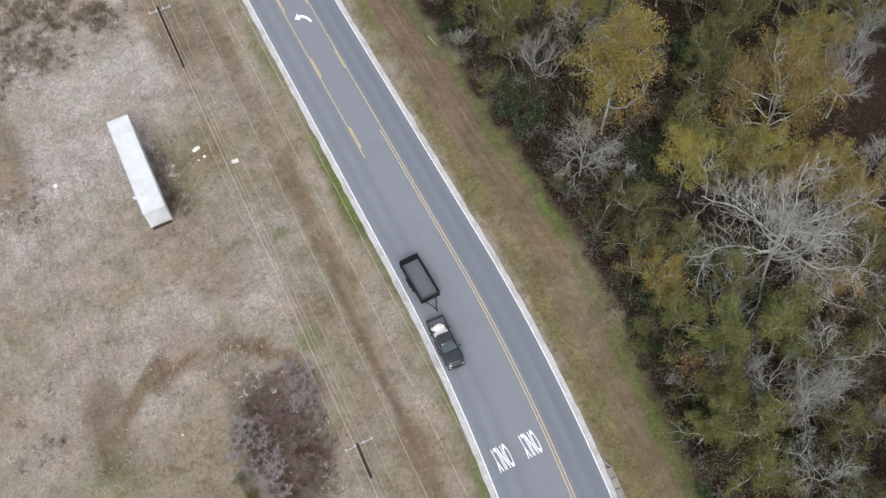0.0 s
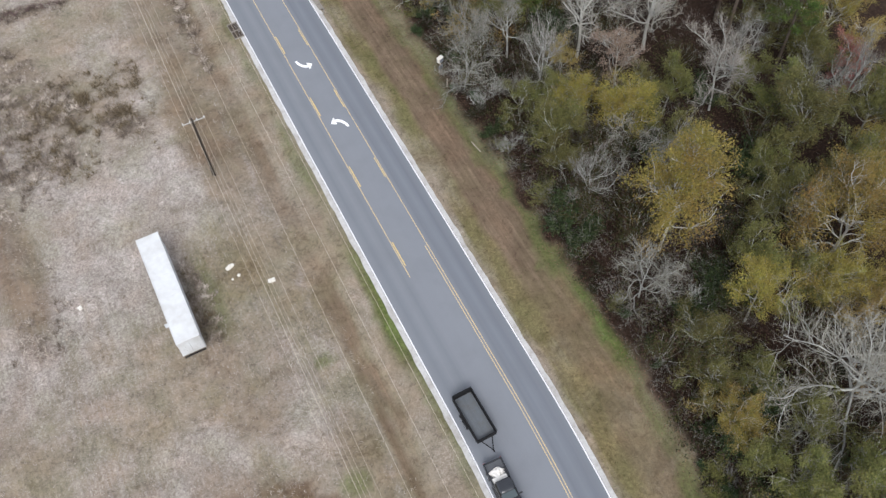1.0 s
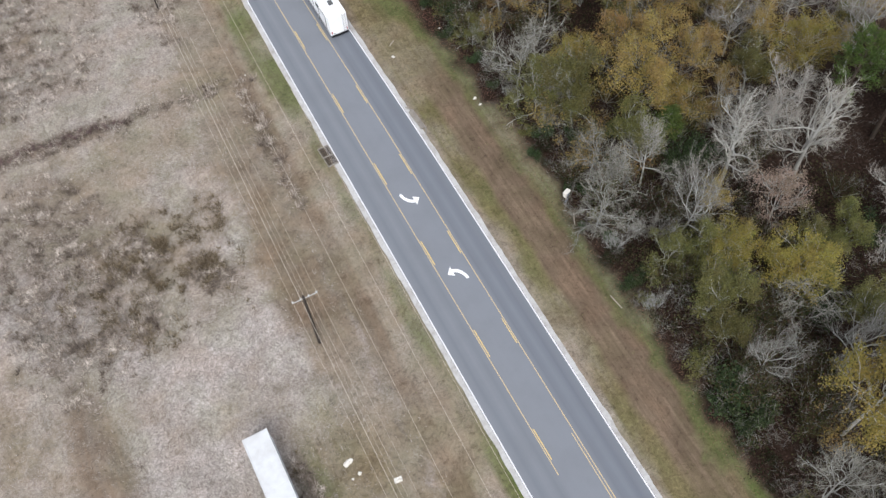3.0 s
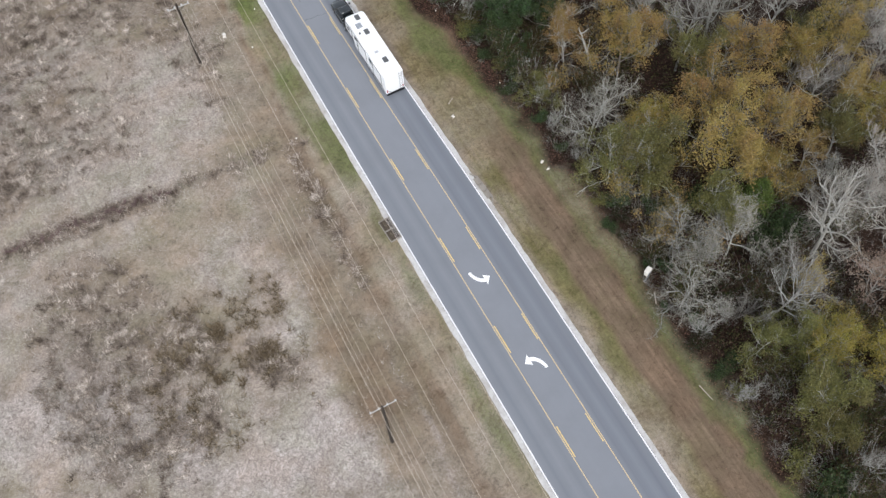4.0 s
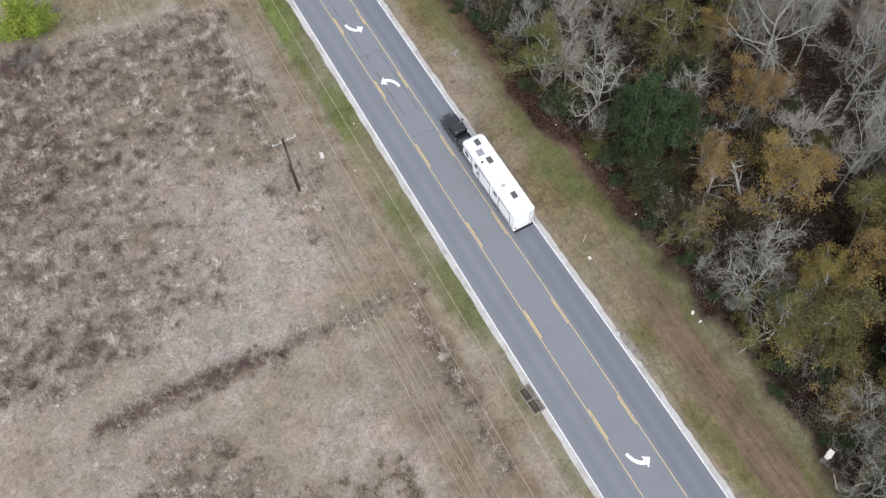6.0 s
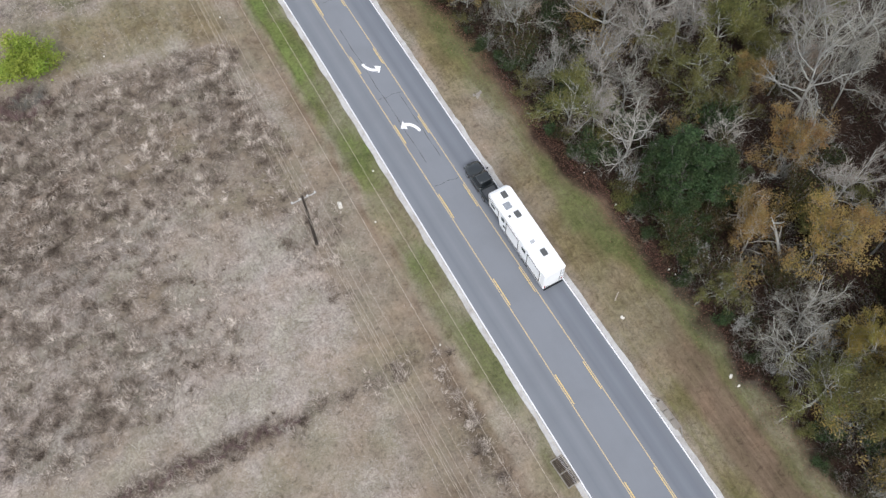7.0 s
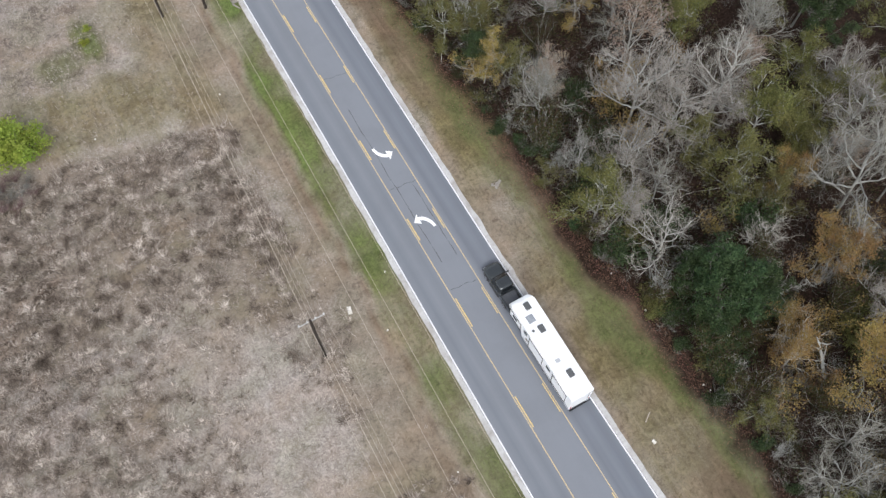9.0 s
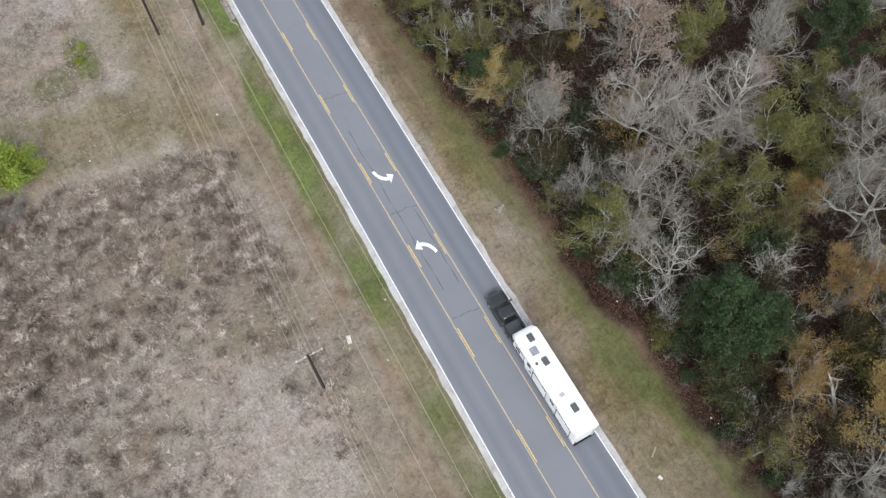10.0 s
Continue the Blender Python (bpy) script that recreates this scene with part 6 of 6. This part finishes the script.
for i in range(66):
    a, r = i * 2.4, math.sqrt((i + 0.5) / 66)
    cx, cy, rx, ry = (-26.2, -31.0, 2.4, 5.6) if i % 3 else (-19.6, -25.0, 1.6, 3.4)
    plant("bush_h", cx + rx * r * math.cos(a), cy + ry * r * math.sin(a), bush_rng.uniform(0.35, 0.6), None, 0.6)
for x, y, s in ((-28.2, -31.6, 0.4), (-27.9, -33.8, 0.5), (-29.0, -35.4, 0.55), (-27.4, -36.2, 0.5), (-28.6, -37.6, 0.5)):
    plant("bush_f", x, y, s, None, 0.7)
# dark brambles along the old ditch
for i in range(20):
    x = -45 + i * 0.98
    plant("bush_g", x, 60.2 + 0.063 * (-x - 9) + bush_rng.uniform(-0.5, 0.5), bush_rng.uniform(0.3, 0.5), None, 0.6)


# ---------- grass and brush ----------
def tufts(name, seed, count, area, chance, blades, length, width, splay, material, label, fan=0.75, foot=0.12):
    """Many tufts of blades in one mesh; chance(x, y) says how thickly they stand."""
    rng = random.Random(seed)
    spots, tries = [], 0
    while len(spots) < count and tries < count * 14:
        tries += 1
        x, y = rng.uniform(area[0], area[1]), rng.uniform(area[2], area[3])
        if rng.random() < chance(x, y):
            spots.append((x, y, land(x, y) - 0.03))
    rs = np.random.RandomState(seed)
    c = np.repeat(np.array(spots), blades, axis=0)
    n = len(c)
    size = np.repeat(rs.uniform(0.6, 1.35, size=(len(spots), 1)), blades, axis=0)
    lie = np.array([3.0 * noise.noise((x * 0.13, y * 0.13, seed)) + 2.2 for x, y, z in spots])
    az = np.repeat(lie, blades) + rs.normal(0, fan, n)
    el = np.clip(rs.normal(splay, 0.35, n), 0.1, 1.5)
    ln = length * size[:, 0] * rs.uniform(0.5, 1.2, n)
    d = np.stack([np.cos(az) * np.cos(el), np.sin(az) * np.cos(el), np.sin(el)], axis=1)
    s = np.stack([-np.sin(az), np.cos(az), np.zeros(n)], axis=1) * (width * rs.uniform(0.6, 1.3, n))[:, None] / 2
    root = c + np.stack([np.cos(az), np.sin(az), np.zeros(n)], axis=1) * (foot * size * rs.rand(n, 1))
    tip = root + d * ln[:, None]
    tip[:, 2] -= 0.15 * ln * np.cos(el)
    verts = np.stack([root + s, tip, root - s], axis=1).reshape(-1, 3).tolist()
    ob = raw_part(name, verts, np.arange(3 * n).reshape(-1, 3).tolist(), material)
    return tagged(ob, label, "grass", kind="stuff")


def dry_chance(x, y):
    return (1 - cover("forest", x, y)) * (0.05 + (0.75 * cover("pale", x, y) + 0.12 * cover("brush", x, y)) * (1 - 0.9 * cover("olive", x, y)))


def brush_chance(x, y):
    b = cover("brush", x, y)
    if b < 0.08:
        return 0.0
    tuft = noise.noise((x * 0.62, y * 0.85, 6.0)) + 0.35 * noise.noise((x * 1.7, y * 2.0, 3.0))
    return min(1.0, 1.7 * b) * (0.04 + 0.96 * ease(-0.02, 0.16, tuft))


def verge_chance(x, y):
    return max(cover("green", x, y), 0.35 * cover("olive", x, y))


def weed_chance(x, y):
    u, v = x + 5 * wobble(x, y, 0.22, 5.1), y + 5 * wobble(x, y, 0.22, 8.6)
    c = max(0.8 * blob(u, v, *CLUMP_A), 0.6 * blob(u, v, *CLUMP_B), 0.3 * blob(u, v, *CLUMP_C), 0.22 * blob(u, v, -28, 38, 9, 7), 0.42 * blob(x, y, -23.9, 6.4, 0.9, 5.6))
    return c * (0.04 + ease(-0.05, 0.3, wobble(x, y, 0.5, 17.3)))


tufts("dry_grass", 1, 31000, (-52, -10.5, -62, 140), dry_chance, 5, 0.55, 0.045, 0.25, DRY_BLADES, "matted dry winter grass of the field")
tufts("brown_brush", 2, 9500, (-52, -9, -62, 122), brush_chance, 18, 0.75, 0.065, 0.6, BRUSH_BLADES, "dead brown brush standing in the field", 1.5, 0.22)
tufts("weeds", 6, 1100, (-42, -20, -2, 48), weed_chance, 22, 0.8, 0.06, 0.75, WEED_BLADES, "olive-brown weeds standing in clumps in the field", 1.8, 0.25)
tufts("verge_grass_left", 3, 1800, (-13, -5.9, -62, 135), verge_chance, 6, 0.22, 0.03, 0.35, GREEN_BLADES, "short green grass of the road verge")
tufts("verge_grass_right", 4, 1500, (5.6, 16, -62, 125), verge_chance, 6, 0.22, 0.03, 0.35, GREEN_BLADES, "short olive grass of the road verge")


def fallen_leaves(seed, count):
    """Brown leaves blown out of the wood on to the grass."""
    rs, rng, spots = np.random.RandomState(seed), random.Random(seed), []
    while len(spots) < count:
        y = rng.uniform(-55, 118)
        x = wood_edge(y) + shift(y) + 0.3 - abs(rng.gauss(0, 1.6))
        if rng.random() < 0.25 + 0.75 * ease(45, 62, y):
            spots.append((x, y, land(x, y) + 0.04))
    c = np.array(spots)
    a = rs.uniform(0, 6.28, count)
    d = np.stack([np.cos(a), np.sin(a), rs.uniform(-0.3, 0.3, count)], axis=1) * rs.uniform(0.035, 0.075, (count, 1))
    s = np.stack([-np.sin(a), np.cos(a), rs.uniform(-0.3, 0.3, count)], axis=1) * 0.035
    verts = np.stack([c - d, c - s, c + d, c + s], axis=1).reshape(-1, 3).tolist()
    faces = np.arange(4 * count).reshape(-1, 4).tolist()
    return tagged(raw_part("fallen_leaves", verts, faces, LEAF_LITTER), "fallen brown leaves scattered on the grass", "leaves", kind="stuff")


fallen_leaves(8, 13000)


def undergrowth(seed, count, leaves, material, name, label, lo, hi, size, girth=0.6, keep=0.15):
    """Low clumps of leaves and dead stalks over the forest floor, all in one mesh."""
    rs, rng, rows = np.random.RandomState(seed), random.Random(seed), []
    while len(rows) < count:
        y = rng.uniform(-74, 130)
        x = wood_edge(y) + shift(y) - 0.2 + abs(rng.gauss(0, 1)) * 19
        if x < 60 and noise.noise((x * 0.11, y * 0.11, seed)) > rng.uniform(-0.5, keep):
            rows.append((x, y, land(x, y), rng.uniform(0.5, 1.3)))
    r = np.repeat(np.array(rows), leaves, axis=0)
    n = len(r)
    c = r[:, :3] + rs.normal(size=(n, 3)) * np.stack([r[:, 3] * girth, r[:, 3] * girth, r[:, 3] * 0], axis=1)
    c[:, 2] += rs.uniform(lo, hi, n) * r[:, 3]
    d = rs.normal(size=(n, 3)) * np.array([1, 1, 0.6])
    d *= (size[0] / np.linalg.norm(d, axis=1))[:, None] * rs.uniform(0.5, 1.3, (n, 1))
    s = np.cross(d, rs.normal(size=(n, 3)) + np.array([0, 0, 1.2]))
    s *= (size[1] / np.linalg.norm(s, axis=1))[:, None]
    verts = np.stack([c - d, c + s, c + d, c - s], axis=1).reshape(-1, 3).tolist()
    return tagged(raw_part(name, verts, np.arange(4 * n).reshape(-1, 4).tolist(), material), label, "undergrowth", kind="stuff")


# leaf colours here already include the shade of the wood
undergrowth(21, 2300, 26, LEAF_UNDER_SHADED, "undergrowth_leaves", "low brown and green undergrowth of the forest floor", 0.1, 1.5, (0.16, 0.07))
undergrowth(22, 900, 26, BARK_BROWN, "dead_brushwood", "dead grey-brown brushwood on the forest floor", 0.1, 1.3, (0.55, 0.018))
undergrowth(23, 620, 90, LEAF_MID_SHADED, "understorey_leaves", "olive-green and brown saplings between the trees", 0.6, 3.6, (0.13, 0.065), 0.85, 0.3)
undergrowth(24, 420, 80, BARK_BROWN, "understorey_twigs", "grey leafless saplings and vines between the trees", 0.6, 4.2, (0.5, 0.012), 0.9, 0.3)
